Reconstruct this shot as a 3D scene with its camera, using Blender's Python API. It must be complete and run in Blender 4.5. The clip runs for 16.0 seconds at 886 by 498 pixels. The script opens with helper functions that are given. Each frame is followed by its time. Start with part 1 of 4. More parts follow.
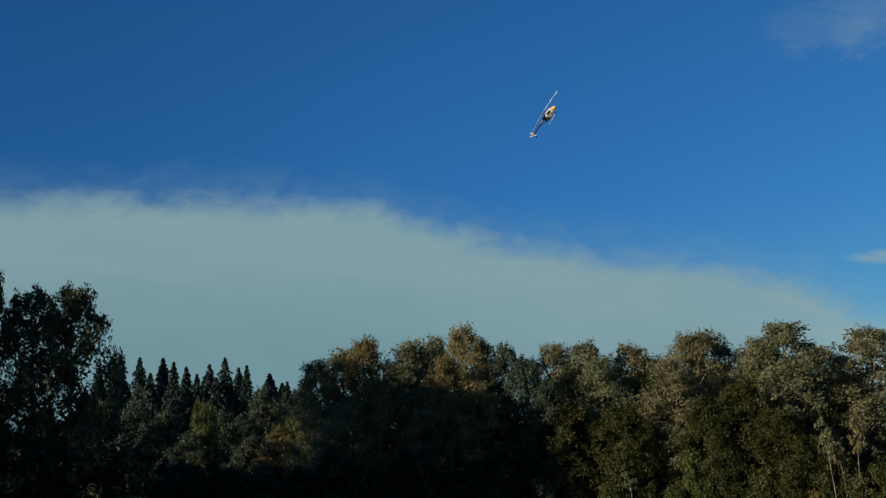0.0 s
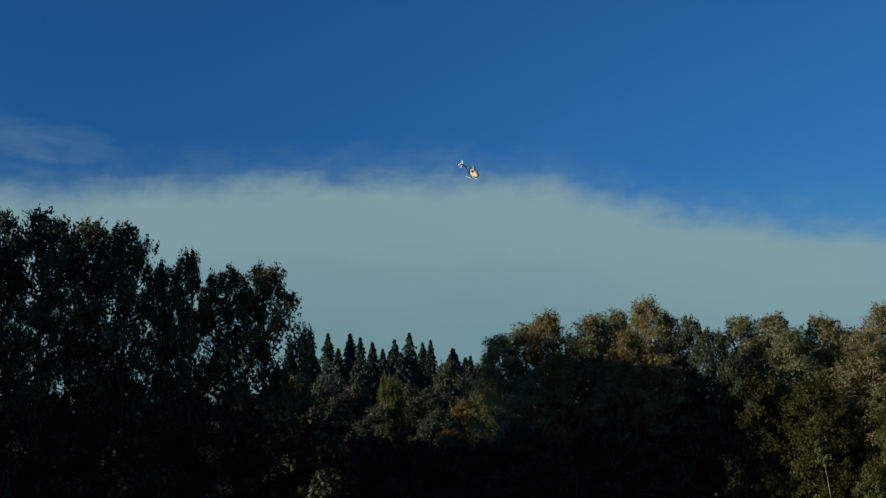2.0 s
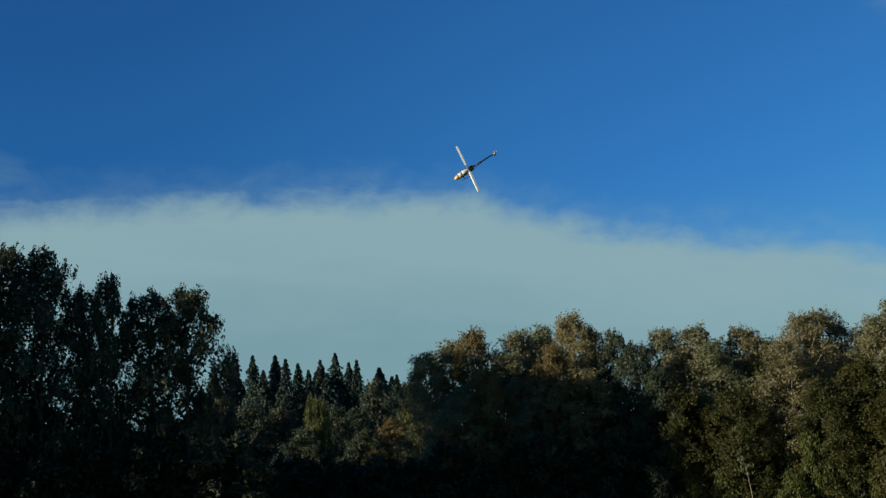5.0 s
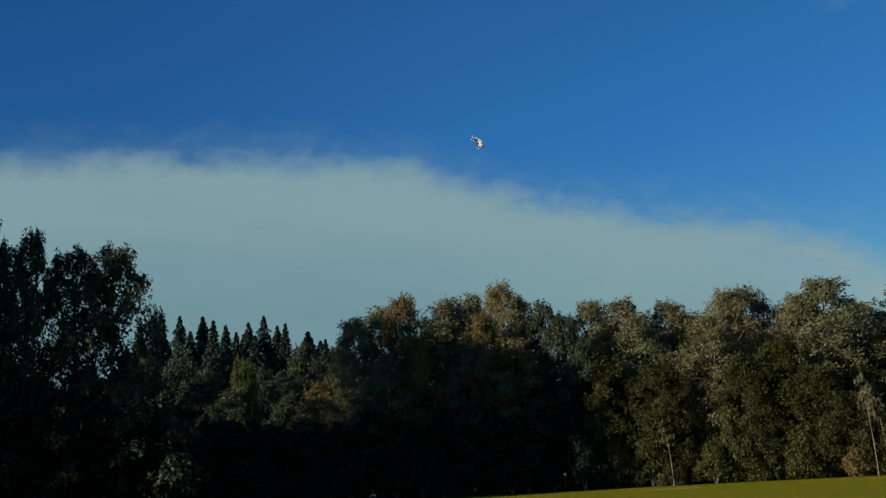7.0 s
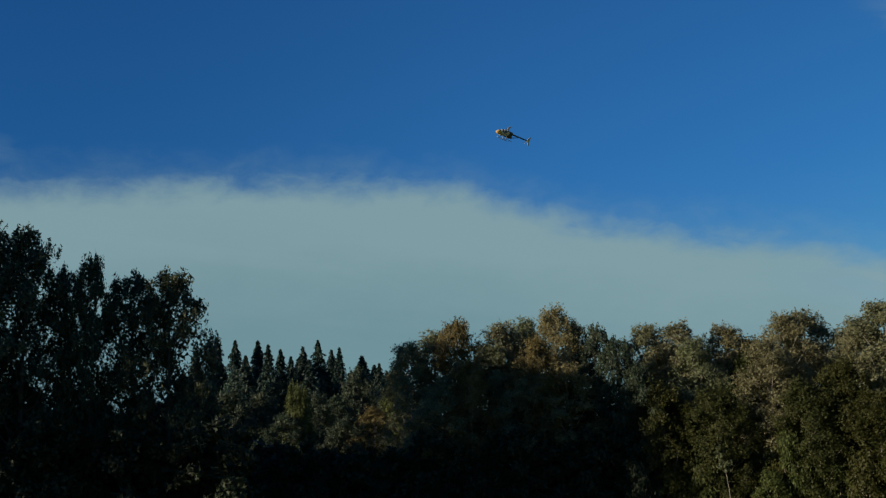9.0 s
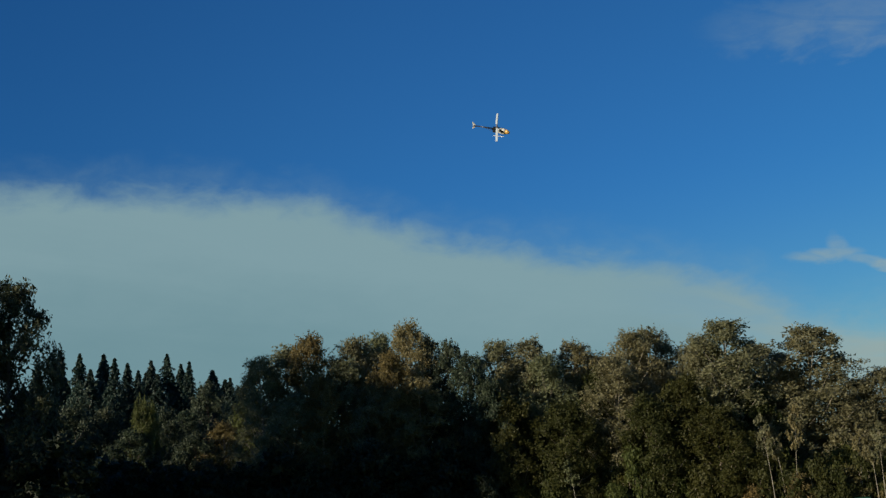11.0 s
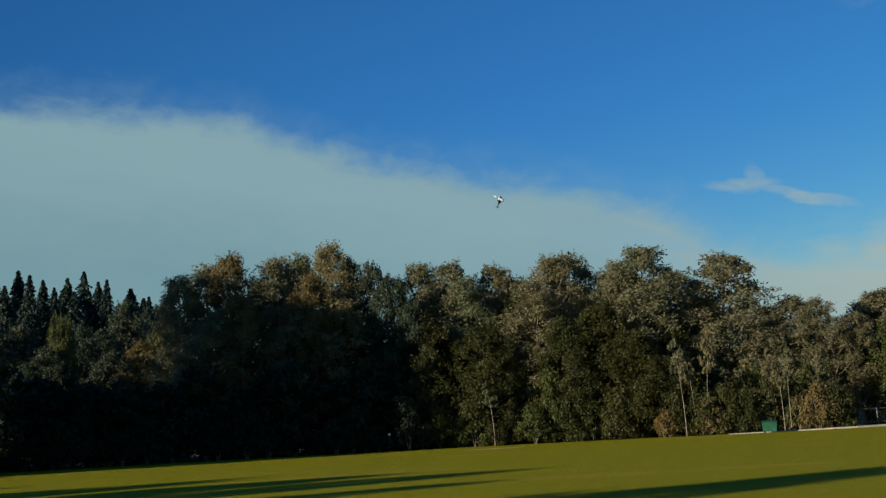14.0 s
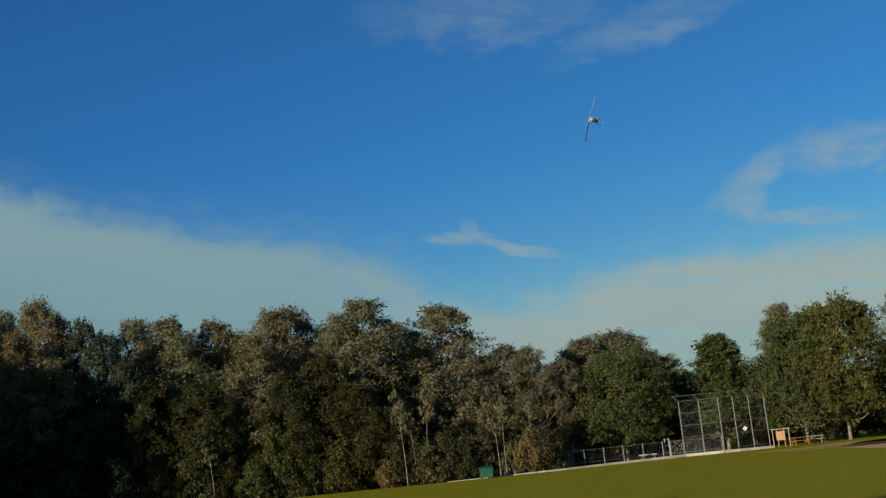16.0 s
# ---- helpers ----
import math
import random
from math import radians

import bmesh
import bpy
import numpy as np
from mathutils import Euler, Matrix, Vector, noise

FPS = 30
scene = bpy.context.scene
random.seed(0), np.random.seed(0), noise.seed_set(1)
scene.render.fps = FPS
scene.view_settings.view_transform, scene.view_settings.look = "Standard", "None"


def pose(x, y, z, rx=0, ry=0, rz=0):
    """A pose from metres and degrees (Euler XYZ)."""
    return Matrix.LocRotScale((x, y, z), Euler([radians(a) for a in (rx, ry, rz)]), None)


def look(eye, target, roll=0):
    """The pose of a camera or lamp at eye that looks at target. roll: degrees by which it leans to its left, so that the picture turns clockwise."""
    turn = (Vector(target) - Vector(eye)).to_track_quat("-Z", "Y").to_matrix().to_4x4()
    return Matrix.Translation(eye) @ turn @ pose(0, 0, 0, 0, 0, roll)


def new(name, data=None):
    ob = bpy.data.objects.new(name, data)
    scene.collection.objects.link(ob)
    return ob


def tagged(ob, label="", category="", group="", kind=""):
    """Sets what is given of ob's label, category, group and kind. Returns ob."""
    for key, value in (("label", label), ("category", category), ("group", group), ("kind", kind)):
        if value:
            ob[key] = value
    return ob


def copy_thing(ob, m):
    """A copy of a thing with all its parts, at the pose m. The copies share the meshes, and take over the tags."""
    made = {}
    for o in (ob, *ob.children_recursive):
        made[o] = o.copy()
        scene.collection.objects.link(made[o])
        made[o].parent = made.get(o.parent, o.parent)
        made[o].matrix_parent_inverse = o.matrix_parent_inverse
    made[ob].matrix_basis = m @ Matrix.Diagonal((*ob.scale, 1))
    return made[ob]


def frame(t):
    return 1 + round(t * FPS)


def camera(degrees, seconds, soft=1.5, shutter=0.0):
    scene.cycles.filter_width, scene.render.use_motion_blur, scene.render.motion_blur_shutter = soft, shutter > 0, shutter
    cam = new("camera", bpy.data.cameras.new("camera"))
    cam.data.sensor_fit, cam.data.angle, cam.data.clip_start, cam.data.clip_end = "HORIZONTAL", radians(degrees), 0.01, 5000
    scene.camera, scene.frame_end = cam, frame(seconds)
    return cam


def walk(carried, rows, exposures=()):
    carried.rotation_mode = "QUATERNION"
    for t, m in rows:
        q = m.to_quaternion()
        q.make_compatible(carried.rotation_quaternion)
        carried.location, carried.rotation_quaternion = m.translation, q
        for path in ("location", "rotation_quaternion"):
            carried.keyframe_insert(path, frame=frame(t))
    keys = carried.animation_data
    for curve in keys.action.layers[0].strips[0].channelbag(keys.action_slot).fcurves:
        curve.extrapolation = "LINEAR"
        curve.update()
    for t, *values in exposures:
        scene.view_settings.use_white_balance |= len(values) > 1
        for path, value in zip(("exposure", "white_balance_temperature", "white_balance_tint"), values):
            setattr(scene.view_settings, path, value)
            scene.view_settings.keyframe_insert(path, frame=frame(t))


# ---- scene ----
# The camera stands by the edge of a sports field, 1.7 m up, and follows a flying model helicopter.
def aim(az, el, roll):
    """The camera's pose, turned az degrees to the right of north, tilted up by el and leaning by roll."""
    a, e = radians(az), radians(el)
    eye = Vector((0, 0, 1.7))
    return look(eye, eye + Vector((math.sin(a) * math.cos(e), math.cos(a) * math.cos(e), math.sin(e))), roll)


cam = camera(42.0, 16.0, soft=1.35)
TURNS = (
    (0.0, 4.599, 13.262, 3.16), (0.5, 0.171, 14.955, 3.735), (1.0, -5.254, 14.452, 3.94),
    (1.5, -6.144, 14.906, 2.916), (2.0, -4.592, 12.418, 2.289), (2.5, -3.074, 10.389, 2.559),
    (3.0, -2.221, 11.659, 4.349), (3.5, -2.761, 13.018, 4.768), (4.0, -2.137, 13.171, 4.941),
    (4.5, -1.66, 12.816, 4.711), (4.7, -1.232, 13.14, 4.508), (6.8, 1.854, 12.202, 2.838),
    (7.0, 2.635, 11.265, 3.113), (7.5, 2.949, 11.357, 3.379), (8.0, 2.285, 13.094, 3.75),
    (8.5, 0.44, 13.397, 3.492), (9.0, 0.0, 12.59, 2.785), (9.5, 2.294, 12.914, 2.898),
)
TURNS_LATE = (
    (9.7, 4.739, 13.14, 2.912), (11.8, 9.176, 12.589, 3.157), (12.0, 10.26, 11.328, 2.798),
    (12.5, 11.693, 8.756, 2.17), (13.0, 11.429, 9.112, 2.228), (13.5, 10.796, 8.911, 2.656),
    (14.0, 11.051, 8.903, 3.019), (14.5, 14.548, 8.928, 3.789), (15.0, 21.486, 9.064, 5.179),
    (15.5, 27.311, 10.213, 6.646), (16.0, 25.192, 10.475, 5.759),
)
walk(cam, [(t, aim(az, el, -roll)) for t, az, el, roll in TURNS + TURNS_LATE],
     exposures=((0.0, 0.5), (1.0, 0.5), (2.0, 0.45), (2.5, 0.72), (4.5, 0.75), (6.8, 0.5), (7.1, 0.5), (7.5, 0.72), (8.0, 0.70), (8.5, 0.5), (9.5, 0.46), (12.0, 0.5), (12.5, 0.45), (13.0, 0.6), (14.0, 0.64), (14.6, 0.74), (15.5, 0.66), (16.0, 0.48)))

# ---- sky and sun ----
SUN_AZ, SUN_EL = -113.0, 13.0   # the evening sun stands low, to the left and behind


def build_world():
    world = bpy.data.worlds.new("evening_sky")
    world.use_nodes = True
    scene.world = world
    nt = world.node_tree
    nt.nodes.clear()

    def link(value, socket):
        if isinstance(value, (int, float)):
            socket.default_value = value
        else:
            nt.links.new(value, socket)

    def calc(op, a, b=0.0, c=None):
        n = nt.nodes.new("ShaderNodeMath")
        n.operation = op
        link(a, n.inputs[0]), link(b, n.inputs[1])
        if c is not None:
            link(c, n.inputs[2])
        return n.outputs[0]

    def span(v, lo, hi, a=0.0, b=1.0):
        n = nt.nodes.new("ShaderNodeMapRange")
        n.interpolation_type = "SMOOTHSTEP"
        link(v, n.inputs[0])
        for i, x in enumerate((lo, hi, a, b)):
            link(x, n.inputs[i + 1])
        return n.outputs[0]

    def clouds_of(vec, scale, detail, rough=0.55, lift=0.0):
        n = nt.nodes.new("ShaderNodeTexNoise")
        n.inputs["Scale"].default_value = scale
        n.inputs["Detail"].default_value = detail
        n.inputs["Roughness"].default_value = rough
        n.inputs["Distortion"].default_value = lift
        nt.links.new(vec, n.inputs["Vector"])
        return n.outputs[0]

    co = nt.nodes.new("ShaderNodeTexCoord")
    xyz = nt.nodes.new("ShaderNodeSeparateXYZ")
    nt.links.new(co.outputs["Generated"], xyz.inputs[0])
    az = calc("MULTIPLY", calc("ARCTAN2", xyz.outputs[0], xyz.outputs[1]), 180 / math.pi)
    el = calc("MULTIPLY", calc("ARCSINE", xyz.outputs[2]), 180 / math.pi)

    def flat(sx, sy, turn=0.0):
        c, s = math.cos(radians(turn)), math.sin(radians(turn))
        u = calc("ADD", calc("MULTIPLY", az, c), calc("MULTIPLY", el, s))
        v = calc("SUBTRACT", calc("MULTIPLY", el, c), calc("MULTIPLY", az, s))
        n = nt.nodes.new("ShaderNodeCombineXYZ")
        link(calc("MULTIPLY", u, sx), n.inputs[0]), link(calc("MULTIPLY", v, sy), n.inputs[1])
        return n.outputs[0]

    puffs = clouds_of(flat(0.16, 0.3), 1.0, 6.0, 0.58, 0.4)
    fine = clouds_of(flat(0.5, 0.9), 1.0, 5.0, 0.6, 0.3)
    streaks = clouds_of(flat(0.055, 0.42, -8), 1.0, 5.0, 0.6, 0.5)
    threads = clouds_of(flat(0.16, 0.75, -8), 1.0, 5.0, 0.6, 1.2)
    # upper edge of the cloud bank, from left to right
    edge = nt.nodes.new("ShaderNodeFloatCurve")
    curve = edge.mapping.curves[0]
    EDGE = ((-60, 14.0), (-28, 15.6), (-19.5, 16.2), (-12.5, 16.7), (-5, 16.6), (1.3, 16.0), (5, 14.8), (8.8, 13.7), (16, 12.6),
            (20, 11.4), (23.4, 9.9), (26, 8.7), (29, 8.3), (35, 9.2), (41, 8.9), (47, 8.7), (70, 9.0))
    while len(curve.points) < len(EDGE):
        curve.points.new(0.5, 0.5)
    for p, (a, e) in zip(curve.points, EDGE):
        p.location = ((a + 60) / 130, e / 20)
    edge.mapping.update()
    link(calc("DIVIDE", calc("ADD", az, 60.0), 130.0), edge.inputs["Value"])
    top = calc("MULTIPLY", edge.outputs[0], 20.0)
    top = calc("ADD", top, calc("MULTIPLY", calc("SUBTRACT", puffs, 0.5), 2.2))
    top = calc("ADD", top, calc("MULTIPLY", calc("SUBTRACT", fine, 0.5), 1.6))
    depth = calc("SUBTRACT", top, el)
    bank = span(depth, -0.4, 1.7)
    veil = calc("MULTIPLY", span(depth, -1.6, 1.2), calc("MULTIPLY", fine, 0.40))
    # the bank breaks up into streaks towards the right
    broken = span(az, 14.0, 27.0)
    gaps = calc("MAXIMUM", span(streaks, 0.36, 0.58, 0.55, 1.0), span(el, 4.0, 8.0, 0.85, 0.3))
    holes = calc("ADD", calc("MULTIPLY", calc("SUBTRACT", 1.0, broken), 1.0), calc("MULTIPLY", broken, gaps))
    bank = calc("MULTIPLY", calc("MAXIMUM", bank, veil), holes)
    bank = calc("MULTIPLY", bank, span(az, 70.0, 110.0, 1.0, 0.0))

    def wisp(a, e, ra, re, turn, strength):
        c, s = math.cos(radians(turn)), math.sin(radians(turn))
        da, de = calc("SUBTRACT", az, a), calc("SUBTRACT", el, e)
        da = calc("ADD", da, calc("MULTIPLY", calc("SUBTRACT", puffs, 0.5), ra * 0.9))
        de = calc("ADD", de, calc("MULTIPLY", calc("SUBTRACT", fine, 0.5), re * 2.0))
        u = calc("DIVIDE", calc("ADD", calc("MULTIPLY", da, c), calc("MULTIPLY", de, s)), ra)
        v = calc("DIVIDE", calc("SUBTRACT", calc("MULTIPLY", de, c), calc("MULTIPLY", da, s)), re)
        r = calc("ADD", calc("MULTIPLY", u, u), calc("MULTIPLY", v, v))
        return calc("MULTIPLY", span(r, 0.0, 1.6, 1.0, 0.0), strength)

    mask = bank
    for row in ((25.9, 10.95, 1.7, 0.36, -2, 0.62), (26.6, 11.3, 0.5, 0.7, 10, 0.40), (29.0, 10.1, 2.4, 0.27, -17, 0.72), (41.0, 12.2, 2.6, 0.7, 28, 0.48),
                (45.2, 12.8, 3.2, 1.1, 0, 0.55), (40.2, 11.0, 1.3, 1.0, -60, 0.5), (43.0, 9.8, 3.0, 0.45, -6, 0.55),
                (28.5, 21.6, 6.5, 1.5, -4, 0.27), (36.5, 20.0, 4.5, 1.0, 8, 0.28), (-26.0, 17.6, 6.0, 1.0, -8, 0.22)):
        mask = calc("MAXIMUM", mask, calc("MULTIPLY", wisp(*row), calc("MULTIPLY", span(fine, 0.25, 0.65, 0.45, 1.0), span(threads, 0.32, 0.66, 0.5, 1.1))))
    mask = calc("MULTIPLY", mask, 0.93)

    sky = nt.nodes.new("ShaderNodeTexSky")
    sky.sky_type, sky.sun_disc = "NISHITA", False
    sky.sun_elevation, sky.sun_rotation = radians(SUN_EL), radians(SUN_AZ)
    sky.air_density, sky.dust_density, sky.ozone_density = 1.0, 0.3, 2.0
    tint = nt.nodes.new("ShaderNodeMix")
    tint.data_type, tint.blend_type = "RGBA", "MULTIPLY"
    tint.inputs["Factor"].default_value = 1.0
    nt.links.new(sky.outputs[0], tint.inputs["A"])
    haze = nt.nodes.new("ShaderNodeMix")    # thin haze towards the horizon
    haze.data_type = "RGBA"
    link(span(el, 3.0, 17.0), haze.inputs["Factor"])
    haze.inputs["A"].default_value = (*SKY_HAZE, 1)
    haze.inputs["B"].default_value = (*SKY_TINT, 1)
    deep = nt.nodes.new("ShaderNodeMix")    # the clear sky is deepest square to the sun
    deep.data_type = "RGBA"
    link(span(az, -24.0, 6.0), deep.inputs["Factor"])
    deep.inputs["A"].default_value = (0.66, 0.78, 0.84, 1)
    deep.inputs["B"].default_value = (1, 1, 1, 1)
    sunward = nt.nodes.new("ShaderNodeMix")    # and a little paler further round
    sunward.data_type = "RGBA"
    link(span(az, 8.0, 42.0), sunward.inputs["Factor"])
    nt.links.new(deep.outputs["Result"], sunward.inputs["A"])
    sunward.inputs["B"].default_value = (1.06, 1.02, 0.92, 1)
    both = nt.nodes.new("ShaderNodeMix")
    both.data_type, both.blend_type = "RGBA", "MULTIPLY"
    both.inputs["Factor"].default_value = 1.0
    nt.links.new(haze.outputs["Result"], both.inputs["A"])
    nt.links.new(sunward.outputs["Result"], both.inputs["B"])
    nt.links.new(both.outputs["Result"], tint.inputs["B"])
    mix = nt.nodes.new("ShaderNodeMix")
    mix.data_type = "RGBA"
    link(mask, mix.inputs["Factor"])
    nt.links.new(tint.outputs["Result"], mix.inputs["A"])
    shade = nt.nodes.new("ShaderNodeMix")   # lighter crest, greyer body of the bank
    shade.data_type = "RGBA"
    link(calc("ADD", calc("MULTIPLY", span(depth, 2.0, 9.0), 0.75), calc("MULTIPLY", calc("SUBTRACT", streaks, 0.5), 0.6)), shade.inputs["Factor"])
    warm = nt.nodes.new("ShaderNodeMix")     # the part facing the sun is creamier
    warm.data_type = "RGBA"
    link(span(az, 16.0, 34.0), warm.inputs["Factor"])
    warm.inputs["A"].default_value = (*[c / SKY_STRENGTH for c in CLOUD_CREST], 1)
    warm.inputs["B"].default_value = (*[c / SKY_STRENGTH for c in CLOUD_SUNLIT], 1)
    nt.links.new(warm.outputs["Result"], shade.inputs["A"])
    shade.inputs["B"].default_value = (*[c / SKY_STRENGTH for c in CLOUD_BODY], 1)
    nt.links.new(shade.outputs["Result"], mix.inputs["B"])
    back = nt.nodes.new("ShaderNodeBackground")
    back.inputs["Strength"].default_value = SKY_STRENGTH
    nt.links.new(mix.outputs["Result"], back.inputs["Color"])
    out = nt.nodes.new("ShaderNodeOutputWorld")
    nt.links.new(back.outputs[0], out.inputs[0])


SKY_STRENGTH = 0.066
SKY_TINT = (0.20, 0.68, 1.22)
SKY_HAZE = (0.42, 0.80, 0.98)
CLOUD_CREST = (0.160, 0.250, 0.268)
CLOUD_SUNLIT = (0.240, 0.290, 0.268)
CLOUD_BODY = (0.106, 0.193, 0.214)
build_world()

sun = new("sun", bpy.data.lights.new("sun", "SUN"))
sun.data.energy, sun.data.angle, sun.data.color = 5.0, radians(0.55), (1.0, 0.87, 0.65)
sun.matrix_world = look((0, 0, 60), Vector((0, 0, 60)) - Vector((math.sin(radians(SUN_AZ)) * math.cos(radians(SUN_EL)),
                        math.cos(radians(SUN_AZ)) * math.cos(radians(SUN_EL)), math.sin(radians(SUN_EL)))))


# ---- materials ----
def material(name):
    m = bpy.data.materials.new(name)
    m.use_nodes = True
    return m, m.node_tree, m.node_tree.nodes["Principled BSDF"]


def ramp(nt, source, stops):
    r = nt.nodes.new("ShaderNodeValToRGB")
    els = r.color_ramp.elements
    while len(els) < len(stops):
        els.new(0.5)
    for e, (p, c) in zip(els, stops):
        e.position, e.color = p, (*c, 1)
    nt.links.new(source, r.inputs[0])
    return r.outputs[0]


def grain(nt, scale, detail=4.0, space="Object", stretch=(1, 1, 1)):
    co = nt.nodes.new("ShaderNodeTexCoord")
    mp = nt.nodes.new("ShaderNodeMapping")
    mp.inputs["Scale"].default_value = stretch
    nt.links.new(co.outputs[space], mp.inputs[0])
    n = nt.nodes.new("ShaderNodeTexNoise")
    n.inputs["Scale"].default_value, n.inputs["Detail"].default_value = scale, detail
    nt.links.new(mp.outputs[0], n.inputs["Vector"])
    return n.outputs[0]


def blend(nt, kind, fac, a, b):
    n = nt.nodes.new("ShaderNodeMix")
    n.data_type, n.blend_type = "RGBA", kind
    for value, socket in ((fac, n.inputs["Factor"]), (a, n.inputs["A"]), (b, n.inputs["B"])):
        if isinstance(value, (int, float)):
            socket.default_value = value
        elif isinstance(value, tuple):
            socket.default_value = (*value, 1)
        else:
            nt.links.new(value, socket)
    return n.outputs["Result"]


def bumped(nt, bsdf, height, strength, distance):
    b = nt.nodes.new("ShaderNodeBump")
    b.inputs["Strength"].default_value, b.inputs["Distance"].default_value = strength, distance
    nt.links.new(height, b.inputs["Height"])
    nt.links.new(b.outputs[0], bsdf.inputs["Normal"])


def leaf_material(name, dark, mid, bright, through_light=0.22):
    """Foliage whose leaves differ one by one, and whose trees differ a little."""
    m, nt, bsdf = material(name)
    geo = nt.nodes.new("ShaderNodeNewGeometry")
    info = nt.nodes.new("ShaderNodeObjectInfo")
    col = ramp(nt, geo.outputs["Random Per Island"], ((0.0, dark), (0.55, mid), (1.0, bright)))
    patch = ramp(nt, grain(nt, 0.35, 3.0), ((0.3, (0.8, 0.82, 0.8)), (0.7, (1.15, 1.12, 1.06))))
    col = blend(nt, "MULTIPLY", 1.0, col, patch)
    own = ramp(nt, info.outputs["Random"], ((0.0, (0.82, 0.95, 0.88)), (0.6, (1.0, 1.0, 1.0)), (1.0, (1.15, 1.02, 0.85))))
    col = blend(nt, "MULTIPLY", 1.0, col, own)
    nt.links.new(col, bsdf.inputs["Base Color"])
    bsdf.inputs["Roughness"].default_value = 0.6
    bsdf.inputs["Specular IOR Level"].default_value = 0.25
    glow = nt.nodes.new("ShaderNodeBsdfTranslucent")
    nt.links.new(col, glow.inputs["Color"])
    mix = nt.nodes.new("ShaderNodeMixShader")
    mix.inputs[0].default_value = through_light
    nt.links.new(bsdf.outputs[0], mix.inputs[1]), nt.links.new(glow.outputs[0], mix.inputs[2])
    nt.links.new(mix.outputs[0], nt.nodes["Material Output"].inputs["Surface"])
    return m


# paler than the leaves, with sunlight on the crowns put into the colour
LEAF_POPLAR = leaf_material("poplar_leaves", (0.138, 0.135, 0.072), (0.178, 0.172, 0.098), (0.245, 0.238, 0.158), 0.5)
LEAF_RUST = leaf_material("autumn_leaves", (0.112, 0.090, 0.036), (0.155, 0.120, 0.050), (0.200, 0.160, 0.074), 0.45)
LEAF_GREEN = leaf_material("green_leaves", (0.060, 0.074, 0.020), (0.082, 0.096, 0.027), (0.110, 0.119, 0.038), 0.48)
# dark green, lowered further so the colour carries the trees' backlight and shade
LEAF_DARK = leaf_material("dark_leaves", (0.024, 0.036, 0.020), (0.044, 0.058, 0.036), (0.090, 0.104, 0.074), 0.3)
# near black: the deep shade low in the wood is put into this colour
LEAF_SHADE = leaf_material("shade_darkened_leaves", (0.009, 0.015, 0.007), (0.018, 0.026, 0.012), (0.036, 0.042, 0.024), 0.12)
LEAF_NEEDLE = leaf_material("fir_needles", (0.013, 0.028, 0.025), (0.021, 0.040, 0.034), (0.034, 0.056, 0.046), 0.12)
# lowered against the crowns' leaves, the shade near the ground put into the colour
LEAF_SHRUB = leaf_material("shrub_leaves", (0.038, 0.044, 0.012), (0.052, 0.058, 0.017), (0.070, 0.074, 0.024), 0.50)


def simple(name, base, rough, metal=0.0, scale=6.0, spread=0.35, bump=0.0):
    m, nt, bsdf = material(name)
    lo = tuple(c * (1 - spread) for c in base)
    hi = tuple(min(1.0, c * (1 + spread)) for c in base)
    big, small = grain(nt, scale, 5.0), grain(nt, scale * 9, 3.0)
    col = ramp(nt, big, ((0.3, lo), (0.7, hi)))
    col = blend(nt, "MULTIPLY", 0.5, col, ramp(nt, small, ((0.3, (0.7, 0.7, 0.7)), (0.7, (1.15, 1.15, 1.15)))))
    nt.links.new(col, bsdf.inputs["Base Color"])
    bsdf.inputs["Roughness"].default_value, bsdf.inputs["Metallic"].default_value = rough, metal
    if bump:
        bumped(nt, bsdf, small, 0.6, bump)
    return m


BARK_PALE = simple("pale_bark", (0.23, 0.21, 0.17), 0.9, scale=1.4, spread=0.5, bump=0.03)
# kept dark to carry the shade on trunks below the dark crowns
BARK_DARK = simple("dark_bark", (0.055, 0.048, 0.040), 0.9, scale=1.6, spread=0.4, bump=0.04)
BARK_GREY = simple("grey_bark", (0.17, 0.145, 0.115), 0.9, scale=1.6, spread=0.4, bump=0.04)
GALVANISED = simple("galvanised_steel", (0.18, 0.185, 0.18), 0.5, 0.5, 5.0, 0.2)
WIRE = simple("chain_link_wire", (0.20, 0.21, 0.20), 0.5, 0.5, 5.0, 0.2)
CONCRETE = simple("pale_concrete", (0.34, 0.31, 0.26), 0.9, scale=0.8, spread=0.25, bump=0.01)
GREEN_PAINT = simple("green_painted_steel", (0.006, 0.065, 0.038), 0.45, scale=2.0, spread=0.35)
BLACK_PLASTIC = simple("black_plastic", (0.02, 0.02, 0.02), 0.5)
WOOD_ORANGE = simple("stained_timber", (0.27, 0.12, 0.04), 0.75, scale=3.0, spread=0.35, bump=0.01)
WOOD_GREY = simple("weathered_timber", (0.28, 0.24, 0.19), 0.85, scale=3.0, spread=0.3, bump=0.01)
WHITE_PAINT = simple("white_paint", (0.55, 0.55, 0.53), 0.5, scale=4.0, spread=0.1)
PANEL_TAN = simple("tan_panel", (0.33, 0.19, 0.08), 0.7, scale=3.0, spread=0.2)
ROOF_GREY = simple("grey_roofing", (0.42, 0.43, 0.44), 0.6, scale=1.0, spread=0.2)


